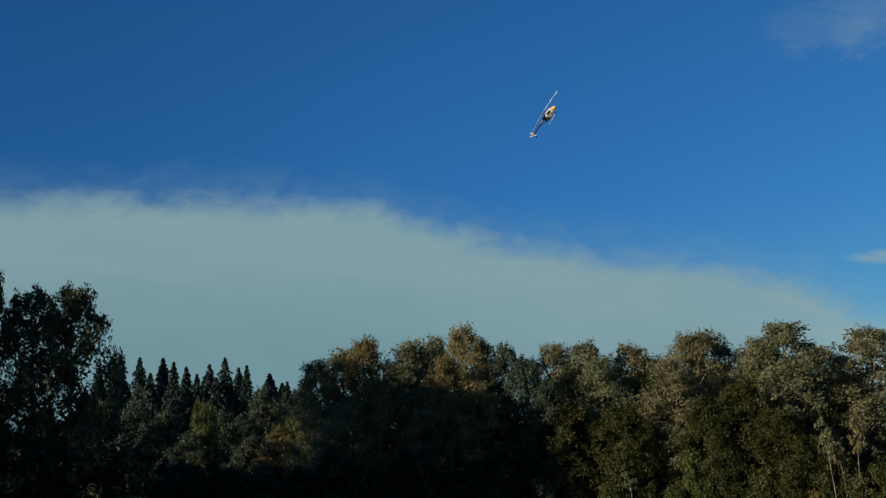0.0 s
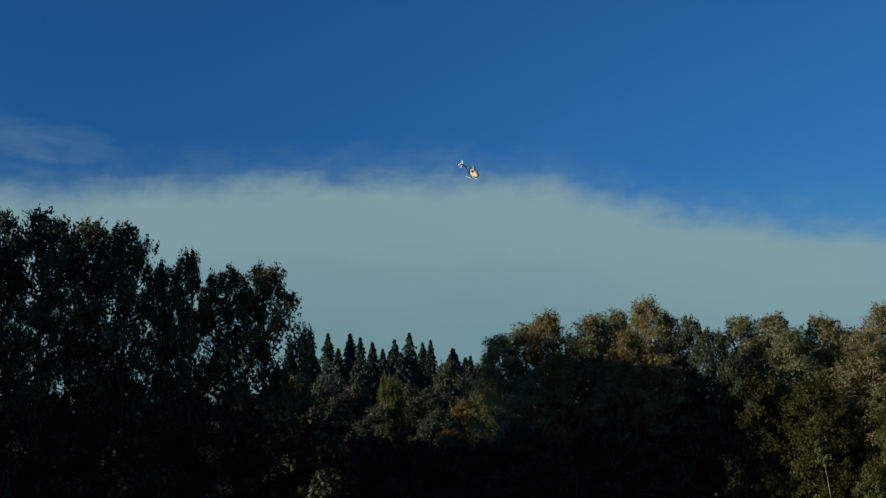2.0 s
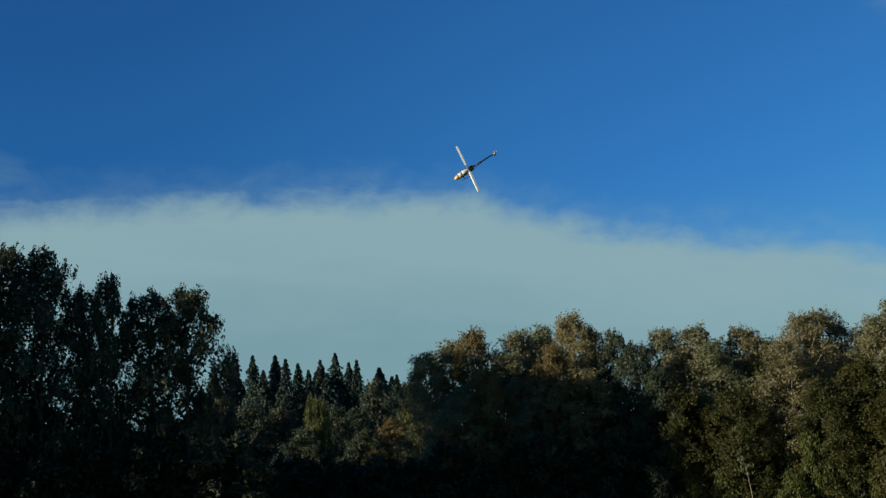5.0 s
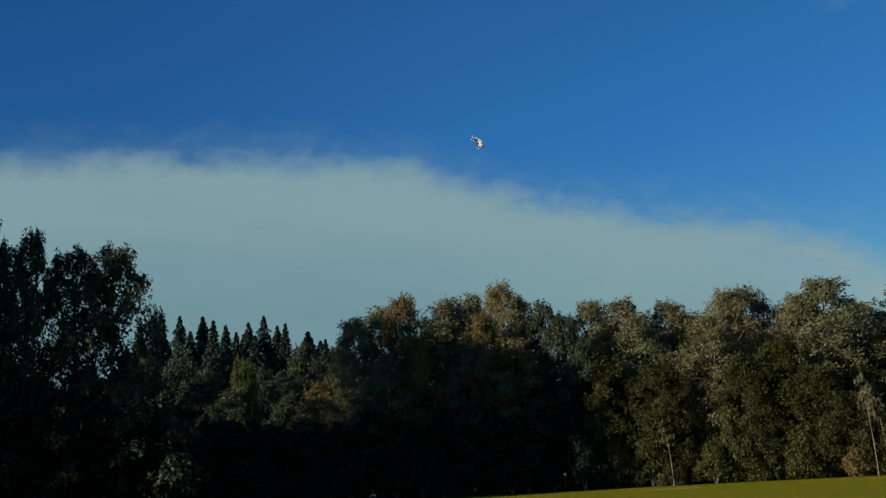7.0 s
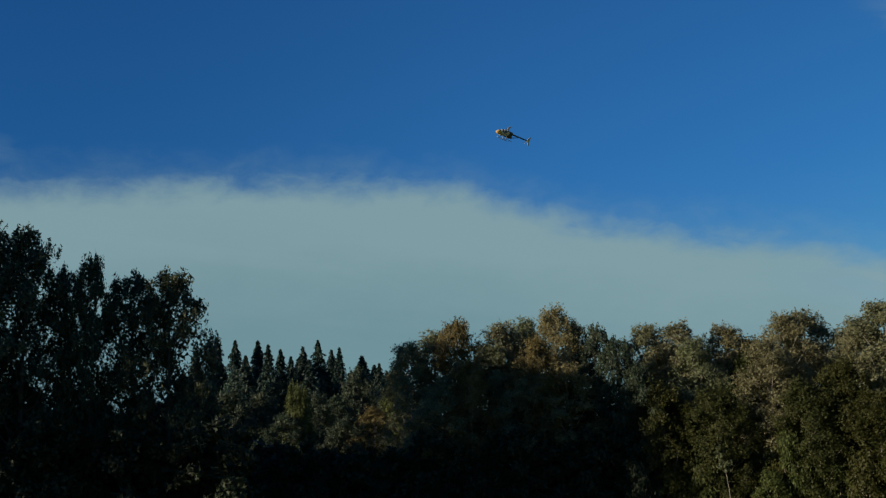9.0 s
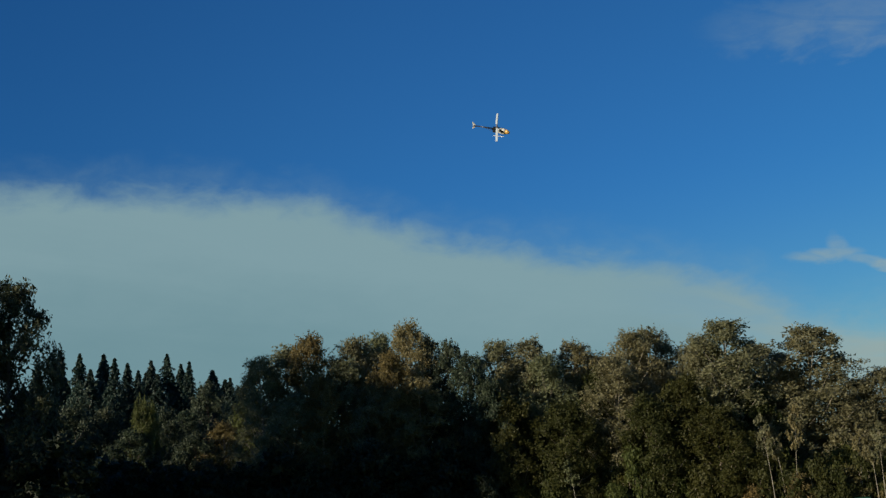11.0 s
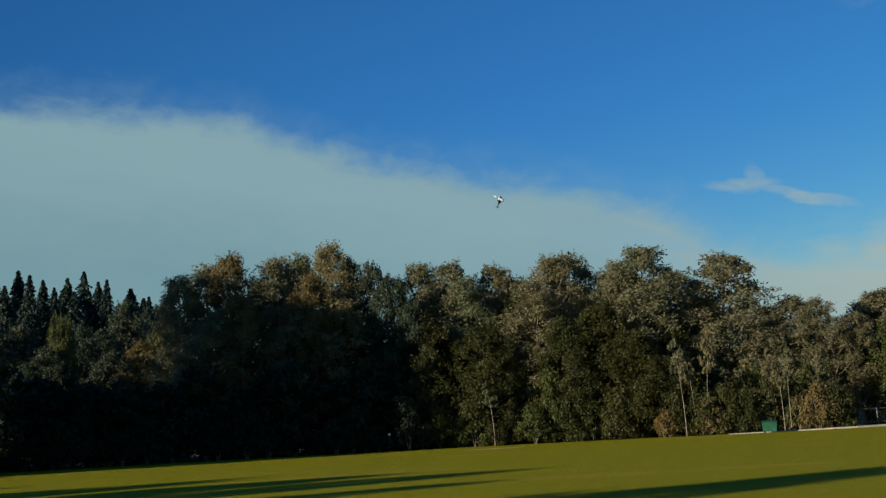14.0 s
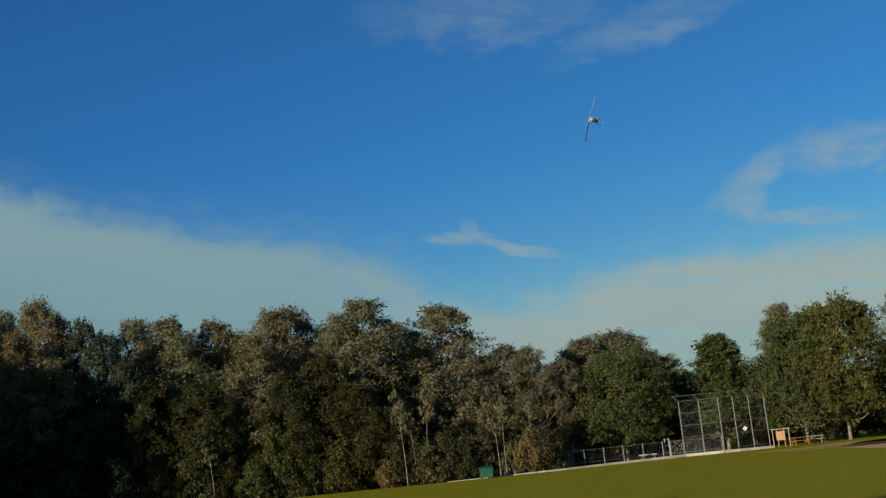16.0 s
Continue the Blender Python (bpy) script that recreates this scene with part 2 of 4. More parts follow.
def grass_material():
    m, nt, bsdf = material("mown_grass")
    blades = grain(nt, 22.0, 3.0)
    tufts = grain(nt, 2.2, 5.0)
    worn = grain(nt, 0.06, 5.0, stretch=(1.0, 2.6, 1.0))
    col = ramp(nt, tufts, ((0.2, (0.166, 0.164, 0.004)), (0.8, (0.224, 0.206, 0.007))))
    col = blend(nt, "MULTIPLY", 0.7, col, ramp(nt, blades, ((0.25, (0.75, 0.77, 0.7)), (0.75, (1.15, 1.12, 1.05)))))
    col = blend(nt, "MIX", ramp(nt, worn, ((0.56, (0, 0, 0)), (0.74, (0.55, 0.55, 0.55)))), col, (0.29, 0.20, 0.04))
    nt.links.new(col, bsdf.inputs["Base Color"])
    bsdf.inputs["Roughness"].default_value, bsdf.inputs["Specular IOR Level"].default_value = 0.95, 0.05
    bumped(nt, bsdf, blades, 0.8, 0.06)
    return m


GRASS = grass_material()
DIRT = simple("dry_infield_dirt", (0.36, 0.21, 0.065), 0.95, scale=0.5, spread=0.25, bump=0.01)
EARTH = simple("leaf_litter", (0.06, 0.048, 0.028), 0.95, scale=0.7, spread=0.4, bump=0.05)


# ---- mesh helpers ----
def mesh_of(name, bm, mat, smooth=False):
    me = bpy.data.meshes.new(name)
    bm.to_mesh(me)
    bm.free()
    me.materials.append(mat)
    if smooth:
        me.polygons.foreach_set("use_smooth", [True] * len(me.polygons))
    return me


def part(name, bm, mat, parent, label="", smooth=False):
    ob = new(name, mesh_of(name, bm, mat, smooth))
    ob.parent = parent
    return tagged(ob, label)


def box(bm, x0, y0, z0, x1, y1, z1, bevel=0.0, turn=None):
    made = bmesh.ops.create_cube(bm, size=1.0)["verts"]
    for v in made:
        v.co = Vector(((x0 + x1) / 2 + v.co.x * (x1 - x0), (y0 + y1) / 2 + v.co.y * (y1 - y0), (z0 + z1) / 2 + v.co.z * (z1 - z0)))
    if bevel:
        edges = list({e for v in made for e in v.link_edges})
        made = bmesh.ops.bevel(bm, geom=edges, offset=bevel, segments=2, affect="EDGES", profile=0.6)["verts"]
    if turn is not None:
        bmesh.ops.transform(bm, matrix=turn, verts=list(made))
    return bm


def tube(bm, points, radii, sides=8, caps=True):
    """A round bar along points, with a radius at each."""
    pts = [Vector(p) for p in points]
    rings = []
    for i, p in enumerate(pts):
        way = (pts[min(i + 1, len(pts) - 1)] - pts[max(i - 1, 0)]).normalized()
        side = way.cross(Vector((0.31, 0.92, 0.23))).normalized()
        other = way.cross(side)
        r = radii[i] if isinstance(radii, (list, tuple)) else radii
        rings.append([bm.verts.new(p + side * (r * math.cos(2 * math.pi * k / sides)) + other * (r * math.sin(2 * math.pi * k / sides)))
                      for k in range(sides)])
    for a, b in zip(rings, rings[1:]):
        for k in range(sides):
            bm.faces.new((a[k], a[(k + 1) % sides], b[(k + 1) % sides], b[k]))
    if caps:
        bm.faces.new(rings[0][::-1]), bm.faces.new(rings[-1])
    return bm


def polar(az, dist, z=0.0):
    return Vector((math.sin(radians(az)) * dist, math.cos(radians(az)) * dist, z))


# ---- ground ----
def build_ground():
    bm = bmesh.new()
    bmesh.ops.create_grid(bm, x_segments=80, y_segments=80, size=2400)
    for v in bm.verts:   # gently uneven far away, flat on the field
        d = v.co.length
        v.co.z = 0.0 if d < 260 else min(6.0, (d - 260) * 0.012) * (0.5 + 0.5 * noise.noise(v.co * 0.004))
    ground = new("ground", mesh_of("ground", bm, GRASS))
    tagged(ground, "wide mown grass sports field in low evening sun", "ground", kind="structure")
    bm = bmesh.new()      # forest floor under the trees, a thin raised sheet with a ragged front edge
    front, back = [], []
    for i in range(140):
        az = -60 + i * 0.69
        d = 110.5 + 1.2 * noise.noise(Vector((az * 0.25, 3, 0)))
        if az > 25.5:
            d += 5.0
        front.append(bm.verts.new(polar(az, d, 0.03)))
        # dark sheet added far past the trees, so gaps show no bright grass
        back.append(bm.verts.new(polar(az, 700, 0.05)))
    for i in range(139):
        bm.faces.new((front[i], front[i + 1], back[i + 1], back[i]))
    tagged(new("forest_floor", mesh_of("forest_floor", bm, EARTH)), "dark leaf litter under the trees, carried on behind to keep the gaps dark", "ground", kind="structure")


build_ground()


# ---- trees ----
def leaf_cloud(name, mat, rng, centres, sizes, per_clump, leaf):
    """The leaves of a shrub, strewn over the surface of many clumps."""
    verts, faces = [], []
    for (cx, cy, cz), (sx, sy, sz) in zip(centres, sizes):
        n = int(per_clump * 1.9 * rng.uniform(0.75, 1.25))
        d = rng.normal(size=(n, 3))
        d /= np.linalg.norm(d, axis=1)[:, None]
        d[:, 2] = np.where(d[:, 2] < -0.4, -d[:, 2], d[:, 2])
        r = rng.uniform(0.3, 1.32, n)[:, None]
        p = d * r * (sx, sy, sz)
        p += (cx, cy, cz)
        nrm = d + rng.normal(size=(n, 3)) * 0.57
        nrm /= np.linalg.norm(nrm, axis=1)[:, None]
        t = np.cross(nrm, rng.normal(size=(n, 3)))
        t /= np.linalg.norm(t, axis=1)[:, None] + 1e-9
        b = np.cross(nrm, t)
        s = rng.uniform(0.6, 1.35, n)[:, None] * leaf * 0.78
        spray = np.stack((p - t * s * 0.5 + b * s * 0.34, p - t * s * 0.42 - b * s * 0.34, p + t * s * 0.72), 1)
        base = len(verts)
        verts.extend(map(tuple, spray.reshape(-1, 3)))
        faces.extend((base + 3 * i, base + 3 * i + 1, base + 3 * i + 2) for i in range(n))
    me = bpy.data.meshes.new(name)
    me.from_pydata(verts, [], faces)
    me.materials.append(mat)
    return me


def spray_cloud(name, mat, rng, centres, axes, facing, lengths, per_spray, leaf, spread=0.30):
    """Leaves set along many short twigs: each twig has a foot, a direction, a side that it faces and a length."""
    c, ax = np.repeat(centres, per_spray, 0), np.repeat(axes, per_spray, 0)
    out, ln = np.repeat(facing, per_spray, 0), np.repeat(lengths, per_spray)[:, None]
    n = len(c)
    u = rng.uniform(0.0, 1.0, n)[:, None]
    p = c + ax * u * ln + rng.normal(size=(n, 3)) * spread * (1.0 - 0.65 * u) * np.clip(ln, 0.15, 1.4)
    nrm = out * 0.55 + rng.normal(size=(n, 3)) * 0.60 + (0, 0, 0.15)
    nrm /= np.linalg.norm(nrm, axis=1)[:, None]
    t = ax + rng.normal(size=(n, 3)) * 0.7
    t -= nrm * (t * nrm).sum(1)[:, None]
    t /= np.linalg.norm(t, axis=1)[:, None] + 1e-9
    b = np.cross(nrm, t)
    s = rng.uniform(0.6, 1.35, n)[:, None] * leaf * 0.85
    tri = np.stack((p - t * s * 0.5 + b * s * 0.36, p - t * s * 0.42 - b * s * 0.36, p + t * s * 0.72), 1).reshape(-1, 3)
    me = bpy.data.meshes.new(name)
    me.from_pydata(tri.tolist(), [], np.arange(3 * n).reshape(-1, 3).tolist())
    me.materials.append(mat)
    return me


def make_tree(seed, name, label, leaf_mat, bark, height=22.0, radius=4.6, bare=0.22, lobes=40, sprays=27, per_spray=20, leaf=0.235,
              shape="tall", lobe_size=0.29, rise=2.0, core=90):
    """A broad-leaved tree: a tapered trunk, a limb to each bough, and leafy twigs round every bough."""
    rng = np.random.default_rng(seed)
    tree = new(name)
    bm = bmesh.new()
    lean = rng.normal(size=2) * (0.025 if bare < 0.5 else 0.09) * height

    def axis(f):
        return Vector((lean[0] * f * f, lean[1] * f * f, height * f))

    def profile(f):
        g = max(0.0, min(1.0, (f - bare) / (1 - bare)))
        if shape == "tall":
            return radius * (0.8 + 0.2 * g / 0.3) if g < 0.3 else radius * max(0.0, 1.0 - ((g - 0.3) / 0.70) ** 2.7)
        if shape == "cone":
            return radius * (1.05 - g) ** 0.85
        return radius * (0.72 + 0.28 * g / 0.35) if g < 0.35 else radius * math.sqrt(max(0.02, 1.0 - 0.98 * ((g - 0.35) / 0.65) ** 2))

    r0 = (0.013 if bare < 0.5 else 0.0055) * height
    tube(bm, [axis(f) for f in (0, 0.03, 0.15, 0.35, 0.6, 0.9)], [r0 * 1.5, r0 * 1.1, r0 * 0.95, r0 * 0.75, r0 * 0.45, r0 * 0.12], 9)
    feet, ways, sides, lengths = [], [], [], []
    unit = min(1.0, radius / 4.0)
    for i in range(lobes):
        g = (i + rng.uniform(0.2, 0.8)) / lobes
        f = bare + (1 - bare) * (0.05 + 0.88 * g ** 0.94)
        a = i * 2.399 + rng.uniform(-0.5, 0.5)
        wide = profile(f)
        size = lobe_size * radius * rng.uniform(0.75, 1.25) * (1.0 - 0.35 * max(0.0, g - 0.6) / 0.4)
        off = max(0.0, wide - size * 0.8) * rng.uniform(0.72, 1.12)
        c = axis(f) + Vector((math.cos(a) * off, math.sin(a) * off, 0))
        root = axis(max(bare + 0.02, f - 0.08 - 0.4 * off / height))
        mid = root.lerp(c, 0.5) + Vector((0, 0, -0.12 * off))
        k = r0 * 0.40 * (1 - 0.6 * f)
        tube(bm, [root, mid, c, c + (c - mid) * 0.5], [k, k * 0.7, k * 0.4, k * 0.12], 5)
        d = rng.normal(size=(sprays, 3))
        d /= np.linalg.norm(d, axis=1)[:, None]
        d[:, 2] = np.where(d[:, 2] < -0.45, -d[:, 2], d[:, 2])
        grown = 1 + 0.25 * np.sin(d[:, 0] * 5 + i) * np.sin(d[:, 2] * 6 + 2 * i)
        feet.append(np.array(c) + d * (size * rng.uniform(0.25, 1.0, sprays) * grown)[:, None] * (1, 1, 0.95 if shape == "tall" else 0.72))
        w = d * (1.0, 1.0, 0.6) + (0, 0, rise) + rng.normal(size=(sprays, 3)) * 0.25
        ways.append(w / np.linalg.norm(w, axis=1)[:, None])
        outward = np.array((math.cos(a), math.sin(a), 0.1)) * min(1.0, off / radius * 1.4)
        sides.append(d * 0.45 + outward * 1.0)
        lengths.append(rng.uniform(0.5, 1.25, sprays) * unit)
    for i in range(core):     # twigs close to the trunk
        f = bare + (1 - bare) * rng.uniform(0.0, 0.92)
        a, rad, c = rng.uniform(0, 6.283), profile(f) * rng.uniform(0.0, 0.55), axis(f)
        feet.append(np.array([(c.x + math.cos(a) * rad, c.y + math.sin(a) * rad, c.z)]))
        w = np.array([(math.cos(a), math.sin(a), rise)])
        ways.append(w / np.linalg.norm(w)), sides.append(w * 0.8), lengths.append(np.array([1.6 * unit]))
    part("trunk", bm, bark, tree, "branching trunk with limbs", smooth=True)
    blade = np.repeat([leaf] * (lobes * sprays) + [leaf * 1.8] * core, per_spray)[:, None]
    crown = new("crown", spray_cloud("crown", leaf_mat, rng, np.concatenate(feet), np.concatenate(ways), np.concatenate(sides),
                                     np.concatenate(lengths), per_spray, blade))
    crown.parent = tree
    tagged(tree, label, "tree")
    tree["nominal"] = (height, radius)
    return tree


def make_fir(seed, label):
    """A slim fir: a straight trunk with drooping boughs, each feathered with short needled twigs."""
    rng = np.random.default_rng(seed)
    tree = new("fir_tree")
    height, radius = 22.0, 9.0
    bm = bmesh.new()
    tube(bm, [(0, 0, 0), (0, 0, height * 0.5), (0, 0, height)], [0.32, 0.18, 0.02], 7)
    part("trunk", bm, BARK_DARK, tree, "straight dark trunk", smooth=True)
    feet, ways, sides, lengths = [], [], [], []
    for i in range(420):
        g = 0.30 + 0.695 * (i / 420) ** 0.85
        reach = max(0.05, radius * (1.0 - g) * (1 + 0.05 * math.sin(g * 60 + seed))) * rng.uniform(0.4, 1.2)
        a = i * 2.399 + rng.uniform(-0.5, 0.5)
        out = np.array((math.cos(a), math.sin(a), 0.0))
        side = np.array((-math.sin(a), math.cos(a), 0.0))
        for k, u in enumerate((0.18, 0.4, 0.6, 0.8, 0.97)):
            feet.append(np.array((0, 0, height * g)) + out * reach * u - np.array((0, 0, reach * 0.42 * u * u)) + side * rng.uniform(-0.12, 0.12) * reach)
            w = out + side * (0.7 if k % 2 else -0.7) * (1 - u * 0.6) - (0, 0, 0.25)
            ways.append(w / np.linalg.norm(w)), sides.append(out * 0.6 + (0, 0, 0.6)), lengths.append(0.30 * reach + 0.05)
    crown = new("crown", spray_cloud("crown", LEAF_NEEDLE, rng, np.array(feet), np.array(ways), np.array(sides), np.array(lengths), 4, 0.34, 0.16))
    crown.parent = tree
    tagged(tree, label, "tree")
    tree["nominal"] = (height, radius)
    return tree


def make_shrub(seed, label, mat):
    """A dense shrub with several stems from the ground."""
    rng = np.random.default_rng(seed)
    shrub = new("shrub")
    bm = bmesh.new()
    for i in range(5):
        a = i * 1.26 + rng.uniform(-0.3, 0.3)
        tube(bm, [(0.1 * math.cos(a), 0.1 * math.sin(a), 0), (0.5 * math.cos(a), 0.5 * math.sin(a), 1.2),
                  (1.1 * math.cos(a), 1.1 * math.sin(a), 2.7)], [0.06, 0.045, 0.015], 5)
    part("stem", bm, BARK_GREY, shrub, "thin branching brown stem")
    centres, sizes = [], []
    for i in range(40):
        f = rng.uniform(0.03, 1.0)
        a = rng.uniform(0, 6.283)
        rad = 2.2 * math.sqrt(rng.uniform(0.05, 1)) * (1.05 - 0.75 * f ** 2)
        centres.append((math.cos(a) * rad, math.sin(a) * rad, 0.12 + 3.5 * f))
        s = rng.uniform(0.45, 0.85)
        sizes.append((s, s, s * 0.9))
    foliage = new("foliage", leaf_cloud("foliage", mat, rng, centres, sizes, 40, 0.30))
    foliage.parent = shrub
    tagged(shrub, label, "shrub")
    shrub["nominal"] = (4.3, 2.6)
    return shrub


def set_tree(model, az, dist, height, radius, turn, depth=1.0):
    """A copy of a model tree at a bearing and distance, scaled to a height and a radius."""
    h, r = model["nominal"]
    p = polar(az, dist)
    sxy, sz = radius / r, height / h
    m = Matrix.Translation(p) @ Matrix.Rotation(turn, 4, "Z") @ Matrix.Diagonal((sxy, sxy * depth, sz, 1))
    return copy_thing(model, m)


POPLAR_LABEL = "tall poplar with dull olive early-autumn leaves at the field's edge"
POPLARS = [make_tree(11 + i, "poplar_tree", POPLAR_LABEL, LEAF_POPLAR, BARK_PALE, bare=b, radius=r, lobes=c)
           for i, (b, r, c) in enumerate(((0.10, 4.4, 42), (0.16, 4.1, 38), (0.06, 4.8, 44)))]
GREENS = [make_tree(27 + i, "broadleaf_tree", "dense olive-green tree low at the wood's edge", LEAF_SHRUB, BARK_GREY, height=14.0, bare=0.04, radius=4.0) for i in range(2)]
RUSTS = [make_tree(31, "poplar_tree", "tall poplar turning rusty yellow in places", LEAF_RUST, BARK_PALE, bare=0.14)]
DARKS = [make_tree(41 + i, "shaded_tree", "tall dark green broad-leaved tree, leaf colour lowered for backlight and shade", LEAF_DARK, BARK_DARK, bare=b,
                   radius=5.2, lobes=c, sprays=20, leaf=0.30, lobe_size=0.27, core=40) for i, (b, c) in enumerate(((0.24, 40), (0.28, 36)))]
ROUNDS = [make_tree(51 + i, "maple_tree", "broad round green maple beside the ball field", LEAF_GREEN, BARK_GREY, height=13.0, radius=6.0,
                    bare=0.12, lobes=64, sprays=28, per_spray=18, leaf=0.26, shape="round", lobe_size=0.24, rise=0.05) for i in range(2)]
CONE = make_tree(61, "maple_tree", "green tree with a pointed crown behind the backstop", LEAF_GREEN, BARK_GREY, height=12.0, radius=4.4,
                 bare=0.12, lobes=46, sprays=26, leaf=0.28, shape="cone", lobe_size=0.24, rise=0.2)
YOUNG = [make_tree(45 + i, "young_tree", "young tree under taller ones, leaf colour darkened to stand in for shade", LEAF_SHADE, BARK_DARK, height=10.0, radius=3.4, bare=0.0,
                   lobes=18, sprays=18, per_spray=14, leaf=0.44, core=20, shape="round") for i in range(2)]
SLIMS = [make_tree(48 + i, "slender_birch", "slender pale-trunked young tree at the wood's edge", LEAF_POPLAR, BARK_PALE, height=8.0, radius=1.1, bare=0.55,
                   lobes=8, sprays=12, per_spray=10, leaf=0.28, core=0, lobe_size=0.5) for i in range(2)]
FIRS = [make_fir(71 + i, "slim dark fir on the slope behind the field") for i in range(2)]
SHRUBS = [make_shrub(81, "dense olive-green shrub along the field's edge", LEAF_SHRUB),
          make_shrub(82, "dense dark green shrub under the trees", LEAF_GREEN),
          make_shrub(83, "rusty orange autumn shrub under the trees", LEAF_RUST),
          make_shrub(84, "shrub under the trees, leaf colour darkened to stand in for deep shade", LEAF_SHADE)]
MODELS = GREENS + YOUNG + SLIMS + POPLARS + RUSTS + DARKS + ROUNDS + [CONE] + FIRS + SHRUBS
KINDS = {"g": GREENS, "p": POPLARS, "r": RUSTS, "d": DARKS, "o": ROUNDS, "c": [CONE], "f": FIRS}


WIDER = {"p": 1.85, "r": 1.7, "d": 1.35, "o": 1.0, "c": 1.0, "f": 5.6, "g": 1.7}


def stand(rows, group, seed):
    """Trees by bearing, elevation of the top, distance and half-width, all seen from the camera's place."""
    rng = random.Random(seed)
    for i, (kind, az, el, dist, half) in enumerate(rows):
        models = KINDS[kind]
        t = set_tree(models[i % len(models)], az, dist, 1.7 + dist * math.tan(radians(el + (0.0 if kind == "f" else 0.12))), dist * math.tan(radians(half)) * WIDER[kind], rng.uniform(0, 6.28))
        tagged(t, group=group)


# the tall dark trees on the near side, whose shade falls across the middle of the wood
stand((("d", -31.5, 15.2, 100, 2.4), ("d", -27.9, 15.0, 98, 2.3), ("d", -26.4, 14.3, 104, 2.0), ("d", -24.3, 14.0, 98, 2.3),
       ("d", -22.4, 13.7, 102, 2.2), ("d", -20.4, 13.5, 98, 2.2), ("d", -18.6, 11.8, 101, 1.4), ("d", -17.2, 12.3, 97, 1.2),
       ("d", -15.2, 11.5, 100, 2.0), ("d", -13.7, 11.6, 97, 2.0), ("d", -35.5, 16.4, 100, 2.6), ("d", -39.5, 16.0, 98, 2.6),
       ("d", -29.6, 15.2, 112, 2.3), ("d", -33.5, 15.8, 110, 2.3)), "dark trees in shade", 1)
# firs on the slope behind
stand((("f", -11.4, 8.6, 190, 0.55), ("f", -10.5, 8.45, 186, 0.55), ("f", -9.4, 8.4, 192, 0.6), ("f", -8.9, 8.2, 184, 0.5),
       ("f", -8.3, 7.95, 190, 0.55), ("f", -7.8, 7.6, 184, 0.5), ("f", -7.2, 8.05, 190, 0.55), ("f", -6.45, 8.35, 186, 0.6),
       ("f", -5.8, 7.85, 190, 0.5), ("f", -5.4, 7.95, 185, 0.45), ("f", -4.3, 7.5, 188, 0.7), ("f", -3.45, 7.1, 184, 0.45),
       ("f", -12.4, 8.0, 188, 0.6), ("f", -10.0, 7.7, 180, 0.6), ("f", -6.9, 7.4, 178, 0.6), ("f", -2.8, 6.7, 186, 0.5)), "firs behind", 2)
stand([("f", -13.0 + 0.62 * i, 7.0 + 0.5 * math.sin(i * 2.3), 196 + 5 * math.sin(i * 1.7), 0.62) for i in range(18)], "firs behind", 12)
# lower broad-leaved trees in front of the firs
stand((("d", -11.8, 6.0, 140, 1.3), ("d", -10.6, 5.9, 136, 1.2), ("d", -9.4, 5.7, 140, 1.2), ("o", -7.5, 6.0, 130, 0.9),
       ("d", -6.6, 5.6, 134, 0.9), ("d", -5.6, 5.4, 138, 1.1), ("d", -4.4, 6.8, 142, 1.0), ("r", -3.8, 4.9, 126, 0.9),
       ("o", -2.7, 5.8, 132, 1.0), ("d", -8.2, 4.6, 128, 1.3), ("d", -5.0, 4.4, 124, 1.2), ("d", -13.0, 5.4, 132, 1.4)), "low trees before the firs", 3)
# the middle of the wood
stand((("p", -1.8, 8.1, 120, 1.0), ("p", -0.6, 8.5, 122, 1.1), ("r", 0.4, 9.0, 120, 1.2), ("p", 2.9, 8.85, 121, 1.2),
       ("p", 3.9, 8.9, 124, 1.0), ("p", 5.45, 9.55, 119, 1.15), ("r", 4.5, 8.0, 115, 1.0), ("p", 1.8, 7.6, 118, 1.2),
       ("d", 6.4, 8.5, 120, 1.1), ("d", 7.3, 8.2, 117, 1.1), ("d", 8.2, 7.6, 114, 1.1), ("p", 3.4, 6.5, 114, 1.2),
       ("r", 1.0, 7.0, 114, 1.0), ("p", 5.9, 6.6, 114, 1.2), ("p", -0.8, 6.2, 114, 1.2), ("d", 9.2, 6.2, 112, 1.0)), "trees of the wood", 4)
stand((("p", 9.6, 8.3, 120, 1.1), ("p", 11.0, 8.1, 119, 1.2), ("p", 12.3, 7.3, 117, 1.1), ("p", 13.5, 8.0, 121, 1.2),
       ("g", 14.5, 6.3, 117, 1.0), ("p", 16.1, 8.2, 120, 1.2), ("p", 17.4, 8.35, 122, 1.3), ("p", 15.4, 7.0, 114, 1.1),
       ("p", 19.3, 7.7, 119, 1.1), ("p", 20.5, 8.45, 117, 1.5), ("g", 18.4, 5.6, 113, 1.2), ("g", 12.9, 4.8, 111, 1.2),
       ("g", 10.4, 5.2, 112, 1.1), ("g", 21.8, 4.8, 117, 1.1), ("g", 17.0, 4.8, 111, 1.1), ("g", 20.0, 4.2, 110, 1.2)), "trees of the wood", 5)
